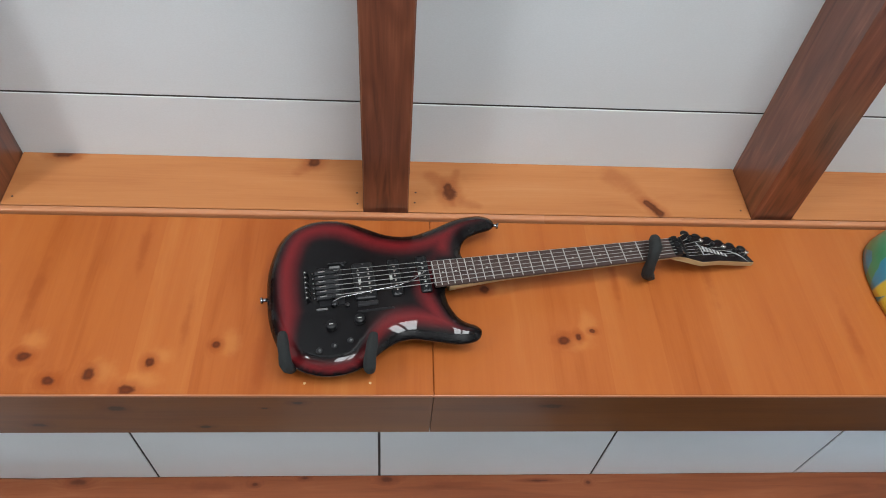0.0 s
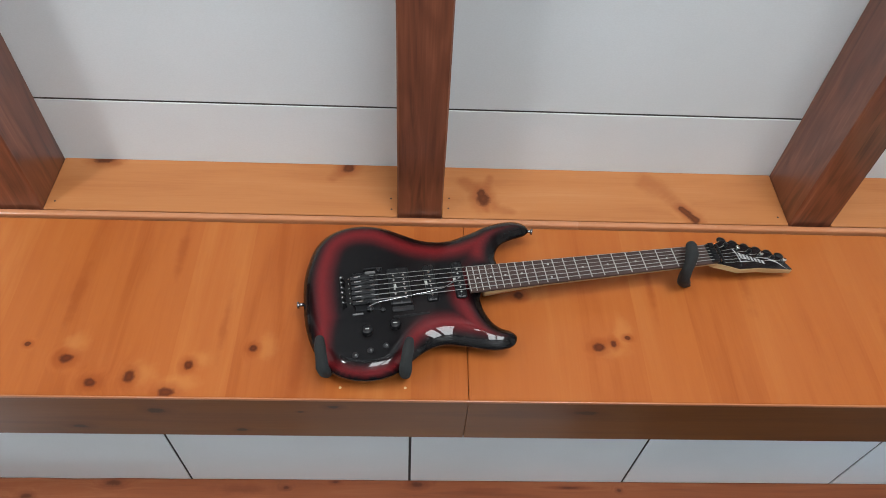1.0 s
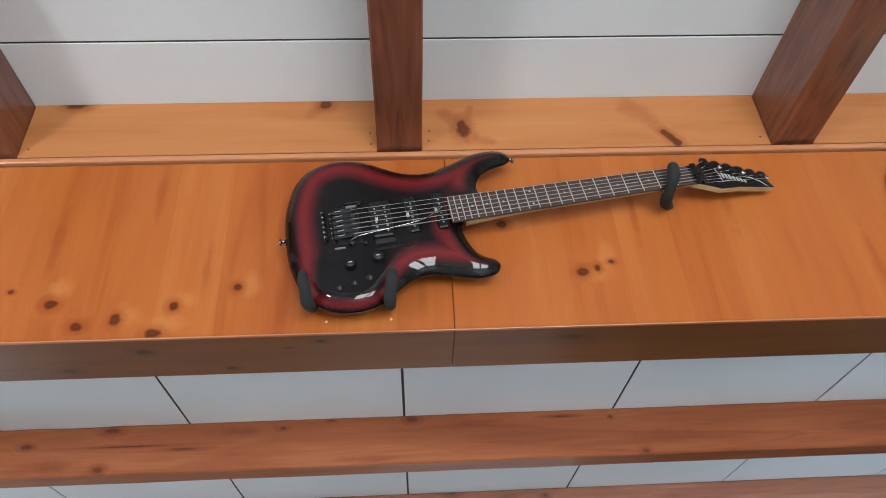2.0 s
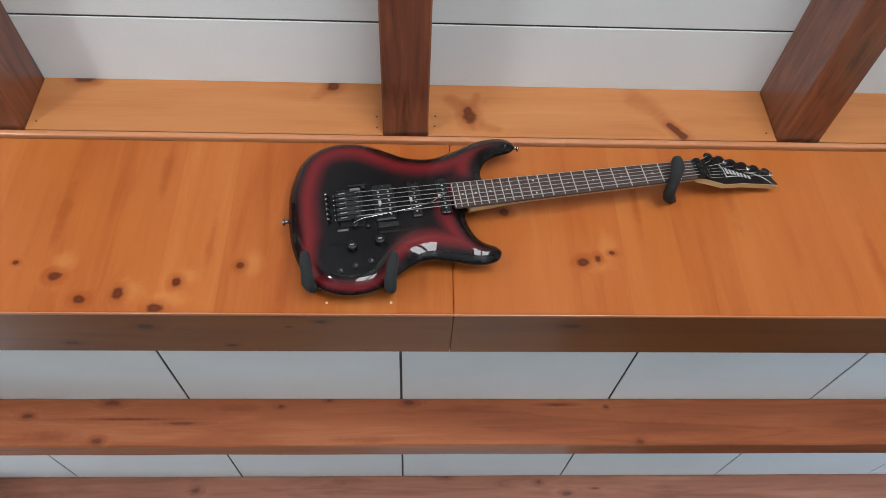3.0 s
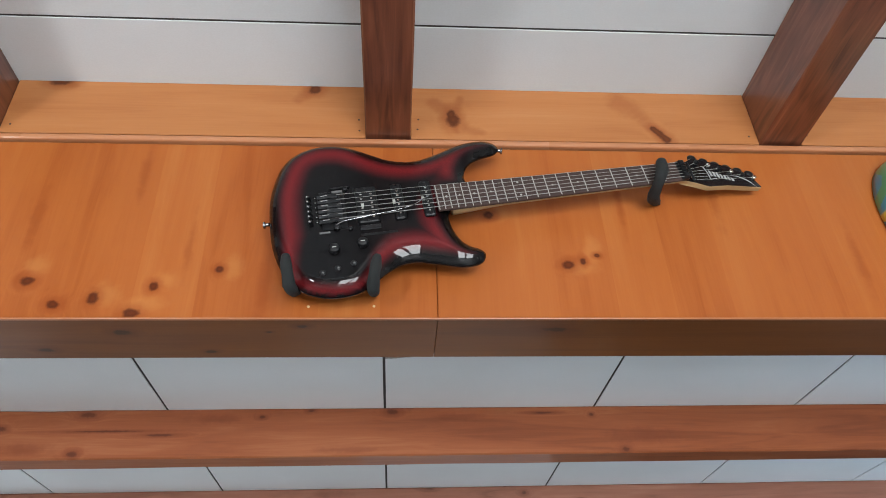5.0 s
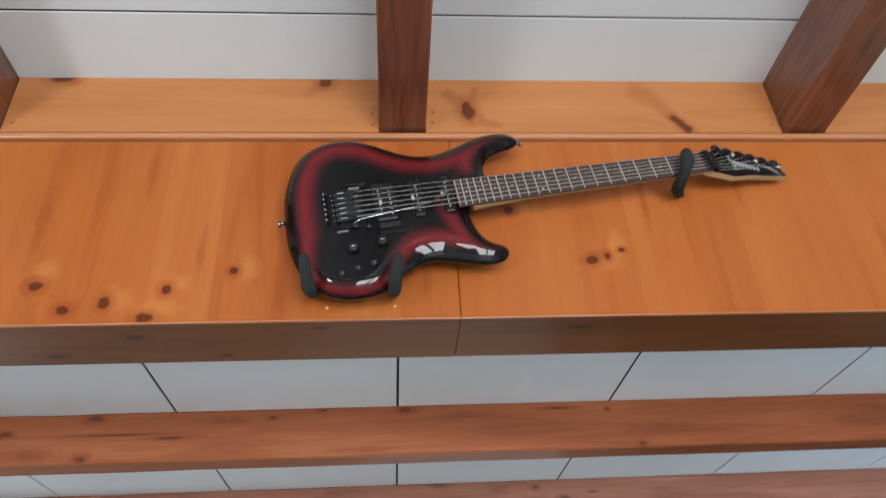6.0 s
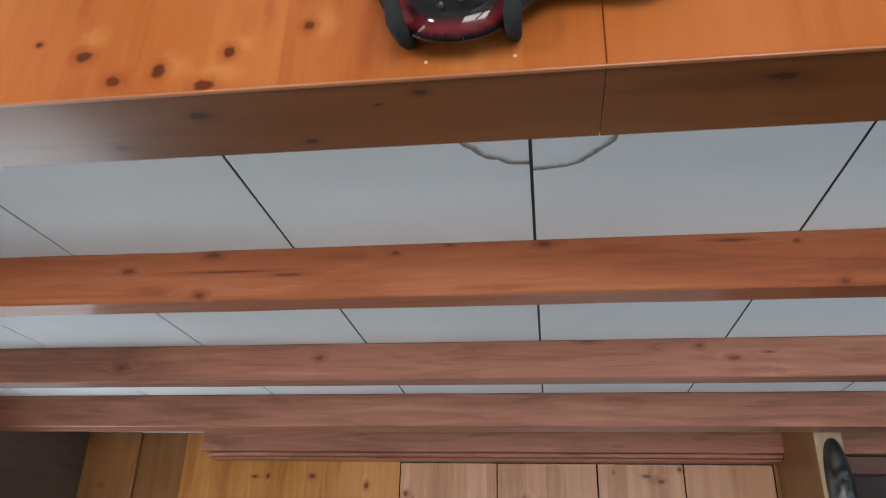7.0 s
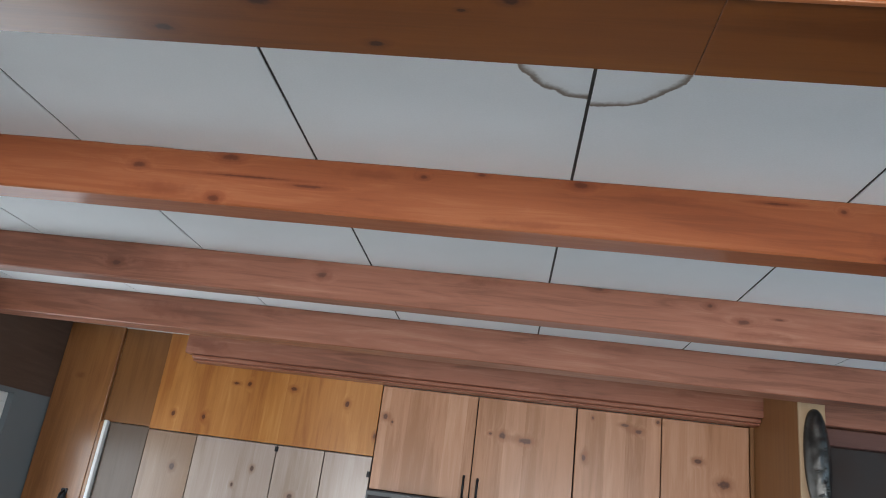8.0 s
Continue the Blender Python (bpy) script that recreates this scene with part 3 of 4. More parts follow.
part("edge_trim", boxed(-2.402, -2.384, 3.276, 3.31, 0.01, 1.706, bevel=0.002), m_frame, tall, "white painted edge strip")
part("stile", boxed(-2.4262, -2.4025, 3.286, 3.31, 0.01, 1.700, bevel=0.001), m_tall, tall)
latch = part("latch_plate", boxed(-2.535, -2.500, 3.274, 3.2795, 1.20, 1.33, bevel=0.002), m_handle, tall, "black iron latch")
part("thumb_grip", tube(bmesh.new(), [(-2.517, 3.276, 1.315), (-2.517, 3.245, 1.30), (-2.517, 3.238, 1.26), (-2.517, 3.272, 1.215)], 0.007, 8), m_handle, latch, "", True)

hood = thing("cooker_hood", (-0.62, 3.35, 1.39), "dark grey cooker hood under the wall cabinet", "cooker hood")
bm = bmesh.new()
box(bm, -0.882, -0.31, 3.22, 3.62, 1.47, 1.527, bevel=0.008, segments=2)
part("canopy", bm, m_hood, hood)
part("front_rail", boxed(-0.87, -0.32, 3.208, 3.2195, 1.478, 1.50, bevel=0.003), m_handle, hood, "dark front rail")

post = thing("post", (1.13, 3.0, 0.0), "pine partition post at the end of the cabinets, pale front edge", "post")
part("side_board", boxed(1.075, 1.184, 2.7125, FAR - 0.002, 0.002, LOWER - 0.002, bevel=0.002), m_post, post)
part("return_board", boxed(1.0545, 1.0745, 3.302, FAR - 0.002, 0.002, 2.090, bevel=0.001), m_post, post)
part("front_edge", boxed(1.072, 1.187, 2.700, 2.712, 0.002, LOWER - 0.002, bevel=0.002), m_post_face, post, "pale sawn pine front edge")
part("lower_board", timber(bmesh.new(), 1.190, RIGHT, 3.19, 3.27, 2.015, 2.100, 33), m_board, end_beam)
# solid block in place of a recess; the recess's shade is its colour
recess = tagged(part("wall_recess", boxed(1.19, RIGHT - 0.002, 3.30, FAR - 0.002, 0.002, 2.21), m_recess), "near black block for the shaded recess beside the post", "wall", kind="structure")

# a dark cast plaque on the post
m_pewter = plain("tarnished pewter", (0.085, 0.082, 0.078), 0.24, metal=0.9, vary=0.5, scale=60, bump=0.5, distance=0.002)
bm = bmesh.new()
rows, cols = 40, 22
grid = []
for i in range(rows + 1):
    t = -math.pi / 2 + math.pi * i / rows
    ring = []
    for j in range(cols + 1):
        u = -1 + 2 * j / cols
        half = 0.057 * math.cos(t) ** 0.8 if abs(t) < math.pi / 2 - 0.01 else 0.0
        x, z = 1.139 + u * half + 0.012 * (1 - math.sin(t)) * 0.5, 1.882 + 0.216 * math.sin(t)
        bulge = 0.040 * math.cos(t) ** 0.6 * (1 - abs(u) ** 2.4) if abs(t) < math.pi / 2 - 0.01 else 0.0
        relief = 0.016 * max(0.0, noise.noise(Vector((x * 42, 3.3, z * 34)))) * (1 if math.sin(t) < 0.45 else 0.1) * (1 - abs(u) ** 3)
        ring.append(bm.verts.new((x, 2.698 - bulge - relief - 0.004, z)))
    grid.append(ring)
for a, b in zip(grid, grid[1:]):
    for j in range(cols):
        bm.faces.new((a[j], a[j + 1], b[j + 1], b[j]))
bmesh.ops.remove_doubles(bm, verts=bm.verts, dist=0.0002)
edge = [e for e in bm.edges if e.is_boundary]
made = bmesh.ops.extrude_edge_only(bm, edges=edge)
for v in made["geom"]:
    if isinstance(v, bmesh.types.BMVert):
        v.co.y = 2.6995
for k in range(16):
    x, z = 1.142 + random.uniform(-0.026, 0.03), 1.80 + random.uniform(-0.09, 0.15)
    bmesh.ops.create_icosphere(bm, subdivisions=2, radius=1, matrix=Matrix.Translation((x, 2.662, z)) @ Euler((0, random.uniform(0, 3), 0)).to_matrix().to_4x4() @ Matrix.Diagonal((0.007, 0.009, 0.014, 1)))
tagged(part("wall_plaque", bm, m_pewter, smooth=True), "oval dark pewter relief plaque hung on the post", "plaque")

# ---------------------------------------------------------------- the guitar
ANGLE = 8.7
GUITAR = Matrix(((math.cos(radians(ANGLE)), -math.sin(radians(ANGLE)), 0, -0.300), (0, 0, -1, -0.050), (math.sin(radians(ANGLE)), math.cos(radians(ANGLE)), 0, 2.207), (0, 0, 0, 1)))
OUTLINE = ((6, 1), (9, 47), (18, 85), (34, 124), (59, 151), (93, 165), (129, 166), (163, 157), (199, 136), (229, 119), (261, 110), (293, 111), (328, 122), (364, 136), (394, 142), (422, 141), (440, 131), (445, 117), (434, 107),
           (408, 101), (386, 92), (373, 77), (366, 58), (366, 30), (340, 0), (322, -22), (321, -45), (325, -64), (334, -84), (347, -97), (362, -105), (370, -117), (364, -130), (349, -136), (324, -136), (296, -128), (272, -121), (249, -115),
           (223, -117), (197, -129), (160, -155), (136, -164), (107, -166), (80, -161), (52, -147), (30, -123), (15, -87), (7, -46))
m_body = Nodes("burst lacquer")
tone = m_body.add("Attribute")
tone.attribute_name = "burst"
speck = m_body.noise(m_body.place(), 900, 2)
red = m_body.mix(m_body.span(speck, 0.35, 0.7), (0.118, 0.008, 0.010), (0.190, 0.013, 0.016))
m_body.set(Base_Color=m_body.mix(tone.outputs["Fac"], (0.0030, 0.0025, 0.0030), red), Roughness=0.5, Specular_IOR_Level=0.05, Coat_Weight=1.0, Coat_IOR=1.33, Coat_Roughness=0.03)
m_body = m_body.material
m_maple = plain("maple", (0.390, 0.260, 0.130), 0.4, vary=0.1, scale=40)
m_rosewood = pine("rosewood", (0.038, 0.024, 0.022), (0.063, 0.041, 0.036), (0.097, 0.064, 0.059), grain="x", rough=0.6, coat=0.0, streak=1.4, shine=0.12)
m_fret = plain("worn fret wire", (0.46, 0.45, 0.43), 0.4, metal=0.25, vary=0.1)
m_satin = plain("satin nickel", (0.17, 0.17, 0.17), 0.42, metal=0.4, vary=0.1)
m_nickel = plain("nickel", (0.72, 0.71, 0.68), 0.22, metal=1.0, vary=0.05)
m_string = plain("bright string wire", (0.36, 0.355, 0.34), 0.35, metal=0.4, vary=0.05)
m_black = plain("black metal", (0.018, 0.018, 0.020), 0.35, metal=0.7, vary=0.2)
m_plastic = plain("black plastic", (0.008, 0.008, 0.009), 0.42, vary=0.2, Specular_IOR_Level=0.25)
m_pearl = plain("pearl inlay", (0.432, 0.432, 0.408), 0.3, vary=0.1)
m_lacquer = plain("black lacquer", (0.008, 0.008, 0.009), 0.15, vary=0.1, bump=0.02)
m_foam = plain("black foam rubber", (0.010, 0.0115, 0.0115), 0.85, vary=0.25, scale=80, bump=0.6, distance=0.0015)
m_dark_chrome = plain("dark chrome", (0.30, 0.30, 0.31), 0.18, metal=1.0, vary=0.05)
m_gun = plain("worn gunmetal", (0.055, 0.055, 0.058), 0.3, metal=0.9, vary=0.4, scale=120)


def smooth_loop(points, each):
    """A closed soft curve through the points."""
    n, out = len(points), []
    for i in range(n):
        p = [Vector(points[(i + k) % n]) for k in (-1, 0, 1, 2)]
        for j in range(each):
            t = j / each
            out.append(0.5 * (2 * p[1] + (p[2] - p[0]) * t + (2 * p[0] - 5 * p[1] + 4 * p[2] - p[3]) * t * t + (3 * p[1] - p[0] - 3 * p[2] + p[3]) * t ** 3))
    return out


def carved(outline, step, front, back):
    """A slab with the outline's shape: front(d, x, y) and back(d, x, y) give its two faces by the distance d from the edge."""
    from mathutils.geometry import delaunay_2d_cdt
    a = np.array([tuple(p) for p in outline])
    b = np.roll(a, -1, axis=0)
    xs, ys = np.arange(a[:, 0].min() + step / 2, a[:, 0].max(), step), np.arange(a[:, 1].min() + step / 2, a[:, 1].max(), step)
    p = np.stack(np.meshgrid(xs, ys), -1).reshape(-1, 2)

    def reach(q):
        e = b - a
        t = np.clip(((q[:, None] - a) * e).sum(-1) / (e * e).sum(-1), 0, 1)
        return np.sqrt(((q[:, None] - a - t[..., None] * e) ** 2).sum(-1)).min(1)

    cross = ((a[:, 1] > p[:, None, 1]) != (b[:, 1] > p[:, None, 1])) & (p[:, None, 0] < (b[:, 0] - a[:, 0]) * (p[:, None, 1] - a[:, 1]) / np.where(b[:, 1] == a[:, 1], 1e-9, b[:, 1] - a[:, 1]) + a[:, 0])
    p = p[(cross.sum(1) % 2 == 1)]
    p = p[reach(p) > step * 0.45]
    n = len(a)
    verts = [Vector(v) for v in a] + [Vector(v) for v in p]
    points, _, faces, *_ = delaunay_2d_cdt(verts, [(i, (i + 1) % n) for i in range(n)], [], 1, 1e-6)
    d = reach(np.array([tuple(v) for v in points]))
    bm = bmesh.new()
    layer = bm.verts.layers.float.new("burst")
    sheets = []
    for face in (front, back):
        sheet = [bm.verts.new((v.x, v.y, face(k, v.x, v.y))) for v, k in zip(points, d)]
        for f in faces:
            bm.faces.new([sheet[i] for i in f])
        sheets.append(sheet)
    for v, k, top, low in zip(points, d, *sheets):
        low_side = min(1, max(0, (-v.y - 0.045) / 0.08))
        horn = min(1, max(0, (v.x - 0.150) / 0.07))
        width = 0.026 * (1 - low_side) + low_side * (0.005 + 0.020 * horn)
        band = 0.040 - low_side * (0.022 - 0.006 * horn)
        rise = min(1, max(0, (k - width * 0.48) / (width * 1.0)))
        fall = min(1, max(0, (width + band - k) / (0.040 - 0.018 * low_side)))
        pocket = min(1, max(0, (v.x - 0.270) / 0.05)) * min(1, max(0, (0.062 - abs(v.y)) / 0.026))
        top[layer] = (rise * rise * (3 - 2 * rise)) * (fall * fall * (3 - 2 * fall)) * (1 - pocket)
        low[layer] = 0.0
    rim = [e for e in bm.edges if e.is_boundary]
    bmesh.ops.bridge_loops(bm, edges=rim)
    return bm


def placed(bm):
    bm.transform(GUITAR)
    return bm


def dome(d, reach, power=2.2):
    return 1 - (1 - min(d / reach, 1)) ** power


guitar = thing("electric_guitar", (-0.12, -0.05, 2.06), "black and dark red burst electric guitar on padded hooks", "guitar")
ring = [v / 1000 for v in smooth_loop(OUTLINE, 4)]
part("body", placed(carved(ring, 0.0042, lambda d, x, y: 0.0015 + 0.0185 * dome(d, 0.030 + 0.022 * min(1, max(0, (x - 0.15) / 0.06))), lambda d, x, y: -0.0035 - 0.015 * dome(d, 0.04))), m_body, guitar, "glossy body, red burst with black centre and edge", True)

NUT, SCALE = 0.770, 0.648
half_width = lambda x: 0.0215 + (0.0285 - 0.0215) * (NUT - x) / (NUT - 0.304)
fret_at = lambda k: NUT - SCALE * (1 - 2 ** (-k / 12))


def tapered(x0, x1, z0, z1, y_shift=0.0, widen=0.0, bevel=0.0):
    bm = bmesh.new()
    low = [(x0, -half_width(x0) - widen), (x1, -half_width(x1) - widen), (x1, half_width(x1) + widen), (x0, half_width(x0) + widen)]
    rings = [[bm.verts.new((x, y + y_shift, z)) for x, y in low] for z in (z0, z1)]
    bm.faces.new(rings[0]), bm.faces.new(rings[1])
    for i in range(4):
        bm.faces.new((rings[0][i], rings[0][(i + 1) % 4], rings[1][(i + 1) % 4], rings[1][i]))
    if bevel:
        bmesh.ops.bevel(bm, geom=list(bm.edges), offset=bevel, segments=1, affect="EDGES")
    return bm


# neck: rounded maple back, rosewood board, frets, dots
bm = bmesh.new()
rings = []
for k in range(25):
    x = 0.330 + (0.775 - 0.330) * k / 24
    deep = 0.0135 + 0.003 * (1 - k / 24) + 0.019 * max(0, 1 - k / 5.5)
    rings.append([bm.verts.new((x, 0.95 * half_width(x) * math.cos(math.pi * j / 10), 0.0185 - deep * math.sin(math.pi * j / 10) ** 0.75)) for j in range(11)])
for a, b in zip(rings, rings[1:]):
    for j in range(10):
        bm.faces.new((a[j], a[j + 1], b[j + 1], b[j]))
    bm.faces.new((a[0], b[0], b[10], a[10]))
bm.faces.new(rings[0]), bm.faces.new(rings[-1])
neck = part("neck", placed(bm), m_maple, guitar, "pale maple neck", True)
part("fretboard", placed(tapered(0.302, NUT, 0.0190, 0.0245, bevel=0.0008)), m_rosewood, neck, "dark rosewood fretboard")
for k in range(1, 23):
    x = fret_at(k)
    part("fret", placed(tube(bmesh.new(), [(x, -half_width(x) + 0.001, 0.0247), (x, half_width(x) - 0.001, 0.0247)], 0.0010, 6, caps=0)), m_fret, neck)
for k in (3, 5, 7, 9, 12, 15, 17, 19, 21):
    x = (fret_at(k) + fret_at(k - 1)) / 2
    for y in ((0.0145, -0.0145) if k == 12 else (0.0,)):
        part("inlay_dot", placed(disc(bmesh.new(), (x, y, 0.0235), (0, 0, 1), 0.0022, 0.0013, 10)), m_pearl, neck)

# headstock, leaning back from the nut
TILT_BACK = Matrix.Translation((NUT, 0, 0.014)) @ Matrix.Rotation(radians(12), 4, "Y")
HEAD = ((0, 19), (26, 31), (44, 41), (78, 33), (120, 22), (154, 8), (167, -2), (180, -28), (142, -27), (100, -26), (56, -31), (42, -26), (24, -20), (0, -17))


def slab(points, z0, z1, bevel=0.001):
    bm = bmesh.new()
    low = [bm.verts.new((x / 1000, y / 1000, z0)) for x, y in points]
    high = [bm.verts.new((x / 1000, y / 1000, z1)) for x, y in points]
    bm.faces.new(low), bm.faces.new(high)
    for i in range(len(points)):
        j = (i + 1) % len(points)
        bm.faces.new((low[i], low[j], high[j], high[i]))
    if bevel:
        bmesh.ops.bevel(bm, geom=list(bm.edges), offset=bevel, segments=1, affect="EDGES")
    return bm


def headed(bm):
    bm.transform(TILT_BACK)
    return placed(bm)


head = part("headstock", headed(slab(HEAD, -0.0100, 0.0015)), m_maple, guitar, "pointed headstock, pale maple sides")
part("face_plate", headed(slab([(x * 0.99 + 1, y * 0.97) for x, y in HEAD], 0.0017, 0.0035, 0.0006)), m_lacquer, head, "glossy black headstock face")
m_print = plain("grey print", (0.34, 0.34, 0.34), 0.4)
part("emblem", headed(slab([(60, 18), (62, 18), (66, 6), (67, -11.5), (82, -9), (82, -10.5), (65, -14), (64, 5)], 0.0036, 0.0040, 0)), m_print, head, "thin pale emblem outline")
for k in range(7):
    x, y, tall = 69 + 7.6 * k, 2.5 - 2.3 * k, 7.0 - 0.40 * k
    part("emblem_bar", headed(slab([(x, y + tall), (x + 4.6, y + tall - 1.5), (x + 5.4, y - tall), (x + 0.8, y - tall + 1.2)], 0.0036, 0.0041, 0)), m_print, head, "pale grey printed bar")
part("emblem_line", headed(slab([(116, -1), (134, -2), (152, -11), (168, -29), (151, -13), (133, -4)], 0.0036, 0.0040, 0)), m_print, head, "thin white line")
for k in range(6):
    x, y = 0.047 + 0.0240 * k, 0.036 - 0.0068 * k
    peg = part("tuner", headed(disc(bmesh.new(), (x, y - 0.010, 0.002), (0, 0, 1), 0.0045, 0.009, 12)), m_nickel if k % 2 else m_black, head, "small string post", True)
    knob = bmesh.new()
    bmesh.ops.create_uvsphere(knob, u_segments=12, v_segments=8, radius=1, matrix=Matrix.Translation((x + 0.004, y + 0.008, -0.003)) @ Matrix.Rotation(-0.45, 4, "Z") @ Matrix.Diagonal((0.0100, 0.0085, 0.0052, 1)))
    tube(knob, [(x + 0.001, y - 0.006, -0.004), (x + 0.003, y + 0.004, -0.003)], 0.003, 8)
    part("tuner_key", headed(knob), m_plastic, peg, "black tuning key", True)
part("locking_nut", placed(box(bmesh.new(), NUT - 0.004, NUT + 0.012, -0.0215, 0.0215, 0.018, 0.029, bevel=0.002)), m_black, neck, "black locking nut with three clamps")
for y in (-0.014, 0, 0.014):
    part("clamp_block", placed(box(bmesh.new(), NUT - 0.001, NUT + 0.010, y - 0.0058, y + 0.0058, 0.0291, 0.0335, bevel=0.0015)), m_black, neck)
part("string_bar", headed(tube(bmesh.new(), [(0.024, -0.018, 0.007), (0.024, 0.024, 0.007)], 0.0025, 8)), m_black, head)

# bridge: base plate, saddles, fine tuners, arm
bridge = part("bridge", placed(slab([(96, 40), (140, 40), (140, -42), (96, -42)], 0.019, 0.0225, 0.001)), m_black, guitar, "black locking tremolo bridge")
STRINGS = [0.0265 - 0.0106 * k for k in range(6)]
for k, y in enumerate(STRINGS):
    part("saddle", placed(box(box(bmesh.new(), 0.106, 0.134, y - 0.0046, y + 0.0046, 0.0226, 0.030, bevel=0.0018), 0.092, 0.108, y - 0.0038, y + 0.0038, 0.0232, 0.0275, bevel=0.001)), m_gun, bridge)
    part("saddle_screw", placed(tube(bmesh.new(), [(0.099, y, 0.0292), (0.110, y, 0.0300)], 0.0010, 6)), m_nickel, bridge)
    part("fine_tuner", placed(disc(bmesh.new(), (0.079, y * 1.02, 0.019), (-0.25, 0, 1), 0.0036, 0.013, 10)), m_gun, bridge)
    part("spring_screw", placed(disc(bmesh.new(), (0.0885, y * 1.0, 0.020), (0, 0, 1), 0.0013, 0.006, 8)), m_nickel, bridge)
    part("tuner_tip", placed(disc(bmesh.new(), (0.0757, y * 1.02, 0.0318), (-0.25, 0, 1), 0.0017, 0.0012, 8)), m_nickel, bridge)
    start, end = Vector((0.126, y, 0.0300)), Vector((NUT, y * 0.66, 0.0288))
    part("string", placed(tube(bmesh.new(), [start, end], 0.00042 + 0.00006 * k, 5, caps=0)), m_string, guitar)
    part("string_end", placed(tube(bmesh.new(), [Vector((NUT + 0.012, y * 0.66, 0.0288)), TILT_BACK @ Vector((0.024, y * 0.62, 0.0046)), TILT_BACK @ Vector((0.047 + 0.0240 * k, 0.026 - 0.0068 * k, 0.008))], 0.0004, 5, caps=0)), m_nickel, guitar)
part("plate_bar", placed(box(bmesh.new(), 0.117, 0.151, 0.0455, 0.0485, 0.0196, 0.0240, bevel=0.0008)), m_gun, bridge)
part("block", placed(box(bmesh.new(), 0.119, 0.138, 0.0345, 0.0395, 0.0196, 0.0265, bevel=0.001)), m_satin, bridge, "dull metal block at the bridge's edge")
part("arm_socket", placed(disc(bmesh.new(), (0.121, -0.040, 0.0205), (0, 0, 1), 0.0060, 0.007, 14)), m_gun, bridge, "round arm socket", True)
part("base_edge", placed(box(bmesh.new(), 0.090, 0.109, -0.0485, -0.0450, 0.0190, 0.0222, bevel=0.0008)), m_satin, bridge, "bright worn edge of the base plate")
for y in (0.043, -0.0445):
    part("pivot_stud", placed(disc(bmesh.new(), (0.1435, y, 0.0190), (0, 0, 1), 0.0042, 0.0055, 14)), m_gun, bridge, "", True)
part("tremolo_arm", placed(tube(bmesh.new(), [(0.118, -0.040, 0.021), (0.121, -0.037, 0.028), (0.135, -0.033, 0.031), (0.180, -0.0285, 0.032), (0.225, -0.0235, 0.032), (0.255, -0.018, 0.032), (0.288, 0.001, 0.032)], [0.0018, 0.0017, 0.0014, 0.0013, 0.0012, 0.0011, 0.0011], 8)), m_dark_chrome, guitar, "thin chrome tremolo arm", True)
for name, x, wide in (("bridge_pickup", 0.178, 0.019), ("middle_pickup", 0.234, 0.010), ("neck_pickup", 0.286, 0.010)):
    pick = part(name, placed(box(bmesh.new(), x - wide, x + wide, -0.037, 0.043, 0.0185, 0.0240, bevel=0.004, segments=2)), m_plastic, guitar, "black pickup")
    for off in ((-0.009, 0.009) if wide > 0.015 else (0.0,)):
        for y in STRINGS:
            part("pole_piece", placed(disc(bmesh.new(), (x + off, y * 0.95, 0.0238), (0, 0, 1), 0.0021, 0.0010, 8)), m_nickel, pick)
    part("white_mark", placed(box(bmesh.new(), x - 0.0105, x - 0.0055, -0.0030, 0.0065, 0.0241, 0.0244)), m_pearl, pick, "small white mark")
    for y in (-0.0325, 0.0385):
        part("mount_screw", placed(disc(bmesh.new(), (x, y, 0.0238), (0, 0, 1), 0.0022, 0.0012, 8)), m_gun, pick)
part("selector_slot", placed(box(bmesh.new(), 0.160, 0.224, -0.0615, -0.0575, 0.0192, 0.0212, bevel=0.0008)), m_plastic, guitar, "narrow black switch slot")
part("control_plate", placed(box(bmesh.new(), 0.160, 0.198, -0.050, -0.040, 0.0192, 0.0225, bevel=0.0015)), m_gun, guitar, "small dull metal trim plate")
for x, y in ((0.112, -0.084), (0.161, -0.078)):
    knob = part("control_knob", placed(disc(bmesh.new(), (x, y, 0.018), (0, 0, 1), 0.0092, 0.012, 24, 0.86)), m_plastic, guitar, "black ribbed control knob", True)
    part("knob_mark", placed(box(bmesh.new(), x - 0.0035, x + 0.0035, y - 0.0008, y + 0.0008, 0.0301, 0.0305)), m_pearl, knob)
for x, y in ((0.088, -0.127), (0.114, -0.121), (0.141, -0.115)):
    base = part("toggle_switch", placed(disc(bmesh.new(), (x, y, 0.0172), (0, 0, 1), 0.0056, 0.005, 12)), m_gun, guitar, "small chrome toggle switch", True)
    part("lever", placed(tube(bmesh.new(), [(x, y, 0.019), (x + 0.001, y - 0.004, 0.028)], [0.0014, 0.0021], 8)), m_satin, base, "", True)
for x, y, way in ((0.006, 0.001, (-1, 0, 0)), (0.443, 0.118, (0.9, -0.3, 0))):
    bm = disc(bmesh.new(), (x, y, -0.002), way, 0.0035, 0.008, 12)
    disc(bm, Vector((x, y, -0.002)) + Vector(way) * 0.008, way, 0.0062, 0.004, 14)
    part("strap_button", placed(bm), m_dark_chrome, guitar, "small metal strap button", True)
part("output_jack", placed(disc(bmesh.new(), (0.040, -0.134, -0.004), (-0.5, -0.85, 0.2), 0.0075, 0.007, 16)), m_nickel, guitar, "round metal jack socket", True)


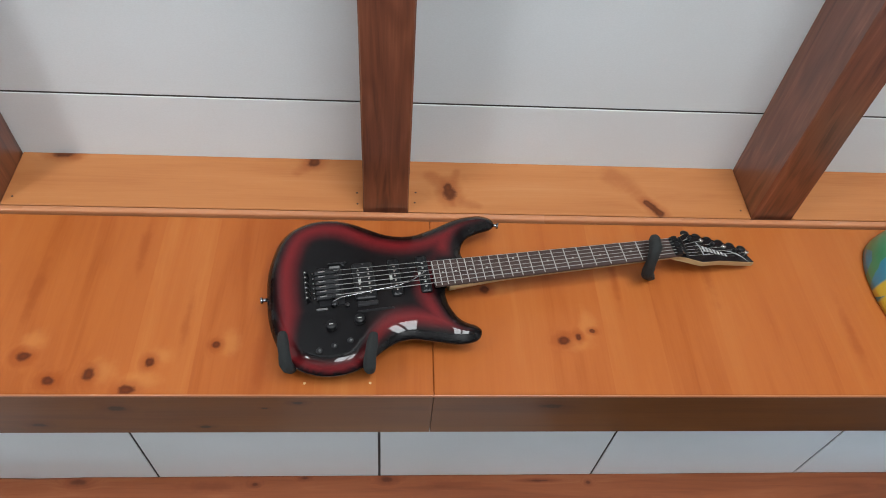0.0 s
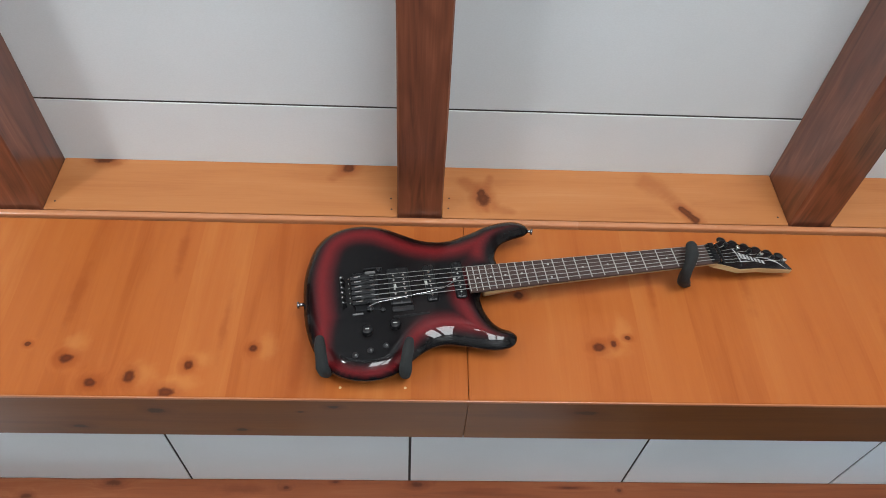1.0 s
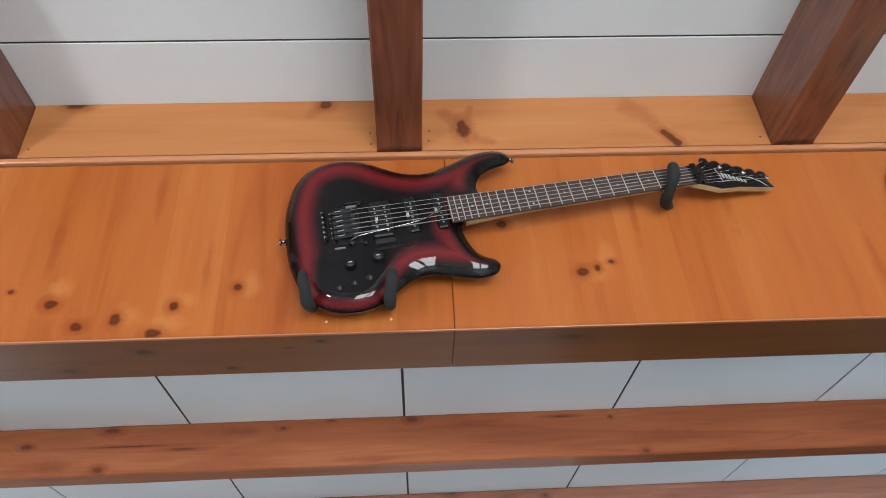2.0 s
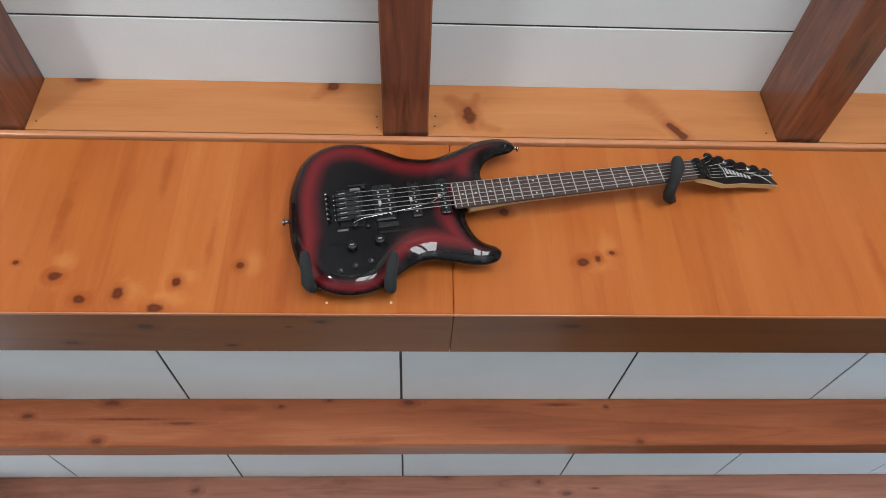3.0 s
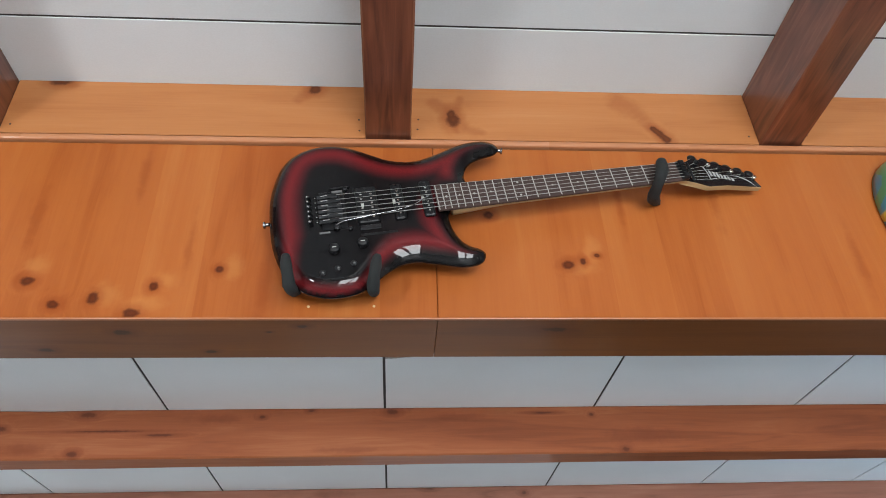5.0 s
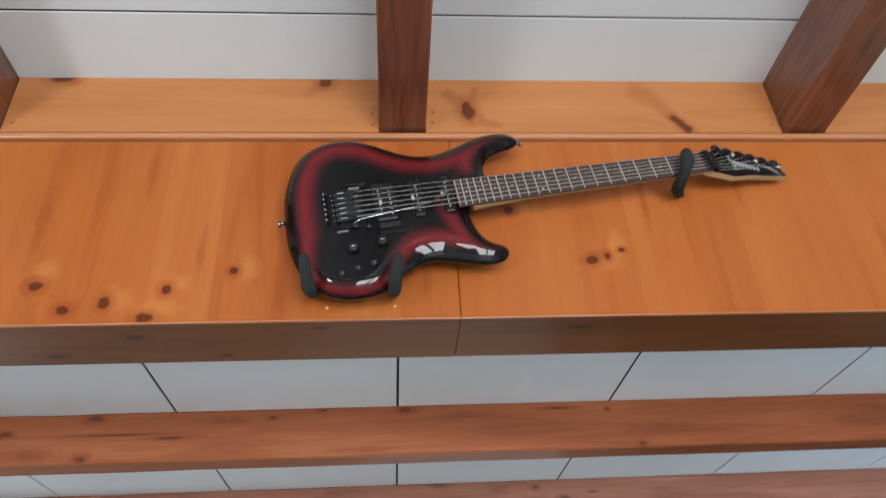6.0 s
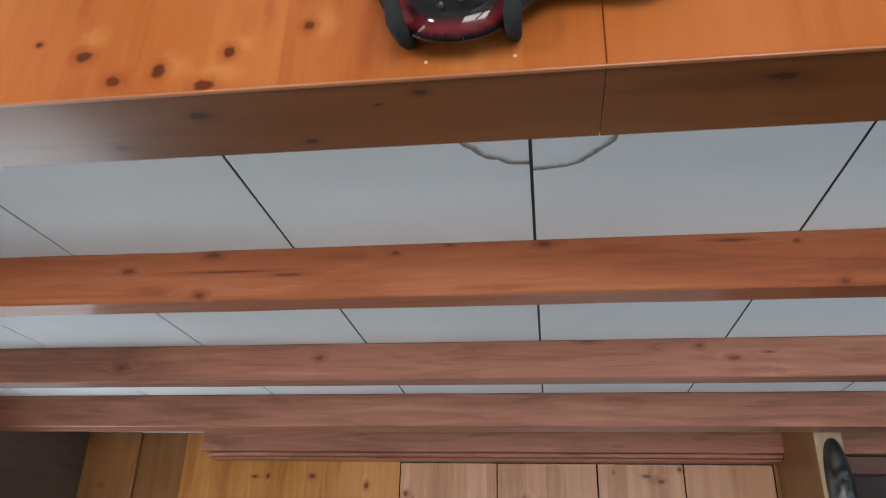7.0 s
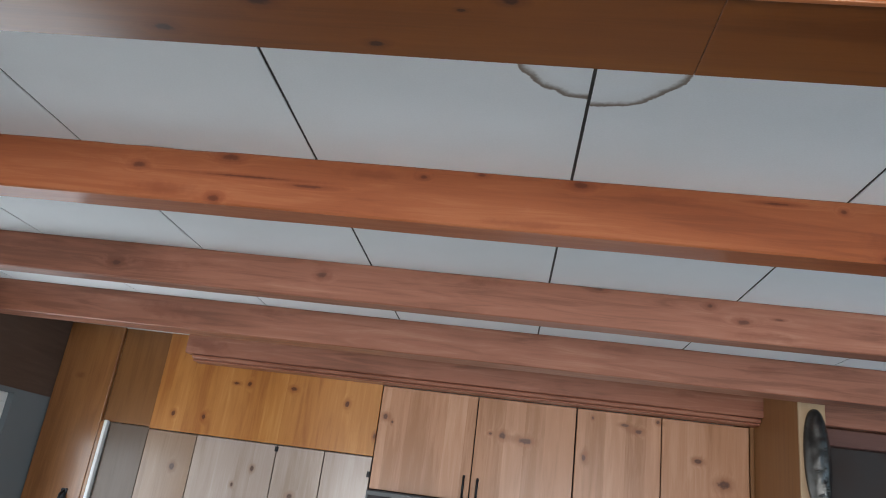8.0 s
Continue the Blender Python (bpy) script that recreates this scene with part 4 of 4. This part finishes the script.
# ---------------------------------------------------------------- padded hooks that carry the guitar
def hook(path, radii, plate, label):
    h = thing("guitar_hook", path[0], label, "wall hook", group="padded guitar hooks")
    part("wall_plate", boxed(plate[0] - 0.009, plate[0] + 0.009, -0.006, -0.0005, plate[1] - 0.010, plate[1] + 0.010, bevel=0.003), m_black, h, "small black wall plate")
    part("padded_arm", tube(bmesh.new(), path, radii, 14), m_foam, h, "", True)


for x, lean in ((-0.248, 0.004), (-0.107, -0.003)):
    hook([(x + lean, -0.006, 2.100), (x + lean, -0.030, 2.084), (x + lean, -0.060, 2.070), (x + lean * 0.8, -0.084, 2.064), (x + lean * 0.3, -0.096, 2.077), (x - lean * 0.5, -0.099, 2.092), (x - lean, -0.098, 2.108)], [0.0095, 0.0100, 0.0104, 0.0107, 0.0094, 0.0098, 0.0078], (x + lean, 2.105), "black foam padded steel hook holding the guitar body")
hook([(0.430, -0.006, 2.304), (0.416, -0.030, 2.290), (0.407, -0.056, 2.279), (0.407, -0.080, 2.281), (0.409, -0.096, 2.288), (0.412, -0.104, 2.298), (0.414, -0.104, 2.317)], [0.0105, 0.0115, 0.0112, 0.0095, 0.0108, 0.0122, 0.0104], (0.432, 2.306), "black foam padded steel hook holding the guitar neck")
for x, z in ((-0.222, 2.071), (-0.110, 2.072)):
    tagged(part("wall_plug", disc(bmesh.new(), (x, 0.001, z), (0, -1, 0), 0.0026, 0.0014, 10), plain("wood filler", (0.62, 0.45, 0.27), 0.7)), "tiny pale filled screw hole in the header", "wall plug", group="filled screw holes")

# ---------------------------------------------------------------- painted mask on the header
n = Nodes("painted patches")
cells = n.add("TexVoronoi")
n.put(cells.inputs["Vector"], n.place())
cells.inputs["Scale"].default_value = 17
pick = n.add("SeparateColor")
n.link(cells.outputs["Color"], pick.inputs[0])
up = n.add("SeparateXYZ")
n.link(n.place(), up.inputs[0])
colour = n.mix(n.maths("GREATER_THAN", pick.outputs[0], 0.45), (0.030, 0.20, 0.30), (0.05, 0.22, 0.10))
colour = n.mix(n.span(n.maths("ADD", up.outputs[2], n.maths("MULTIPLY", pick.outputs[1], 0.06)), 2.285, 2.292, 1.0, 0.0), colour, (0.55, 0.40, 0.04))
colour = n.mix(n.span(n.maths("ADD", up.outputs[2], n.maths("MULTIPLY", pick.outputs[2], 0.03)), 2.235, 2.240, 1.0, 0.0), colour, (0.05, 0.03, 0.02))
n.bump(n.noise(n.place(), 60, 3), 0.3, 0.001)
m_mask = n.set(Base_Color=colour, Roughness=0.3, Coat_Weight=0.5)
bm = bmesh.new()
rows, cols, grid = 26, 24, []
for i in range(rows + 1):
    t = -math.pi / 2 + math.pi * i / rows
    wide = 0.105 * max(0.0, math.cos(t)) ** 0.75 * (1 + 0.12 * math.sin(t))
    grid.append([bm.verts.new((0.984 + wide * math.cos(math.pi * j / cols), -0.004 - 0.105 * max(0.0, math.cos(t)) ** 0.6 * math.sin(math.pi * j / cols), 2.250 + 0.165 * math.sin(t))) for j in range(cols + 1)])
for a, b in zip(grid, grid[1:]):
    for j in range(cols):
        bm.faces.new((a[j], a[j + 1], b[j + 1], b[j]))
bmesh.ops.remove_doubles(bm, verts=bm.verts, dist=0.0005)
bmesh.ops.holes_fill(bm, edges=[e for e in bm.edges if e.is_boundary], sides=0)
tagged(part("wall_mask", bm, m_mask, smooth=True), "domed mask painted in blue, green and yellow patches on the header", "mask")
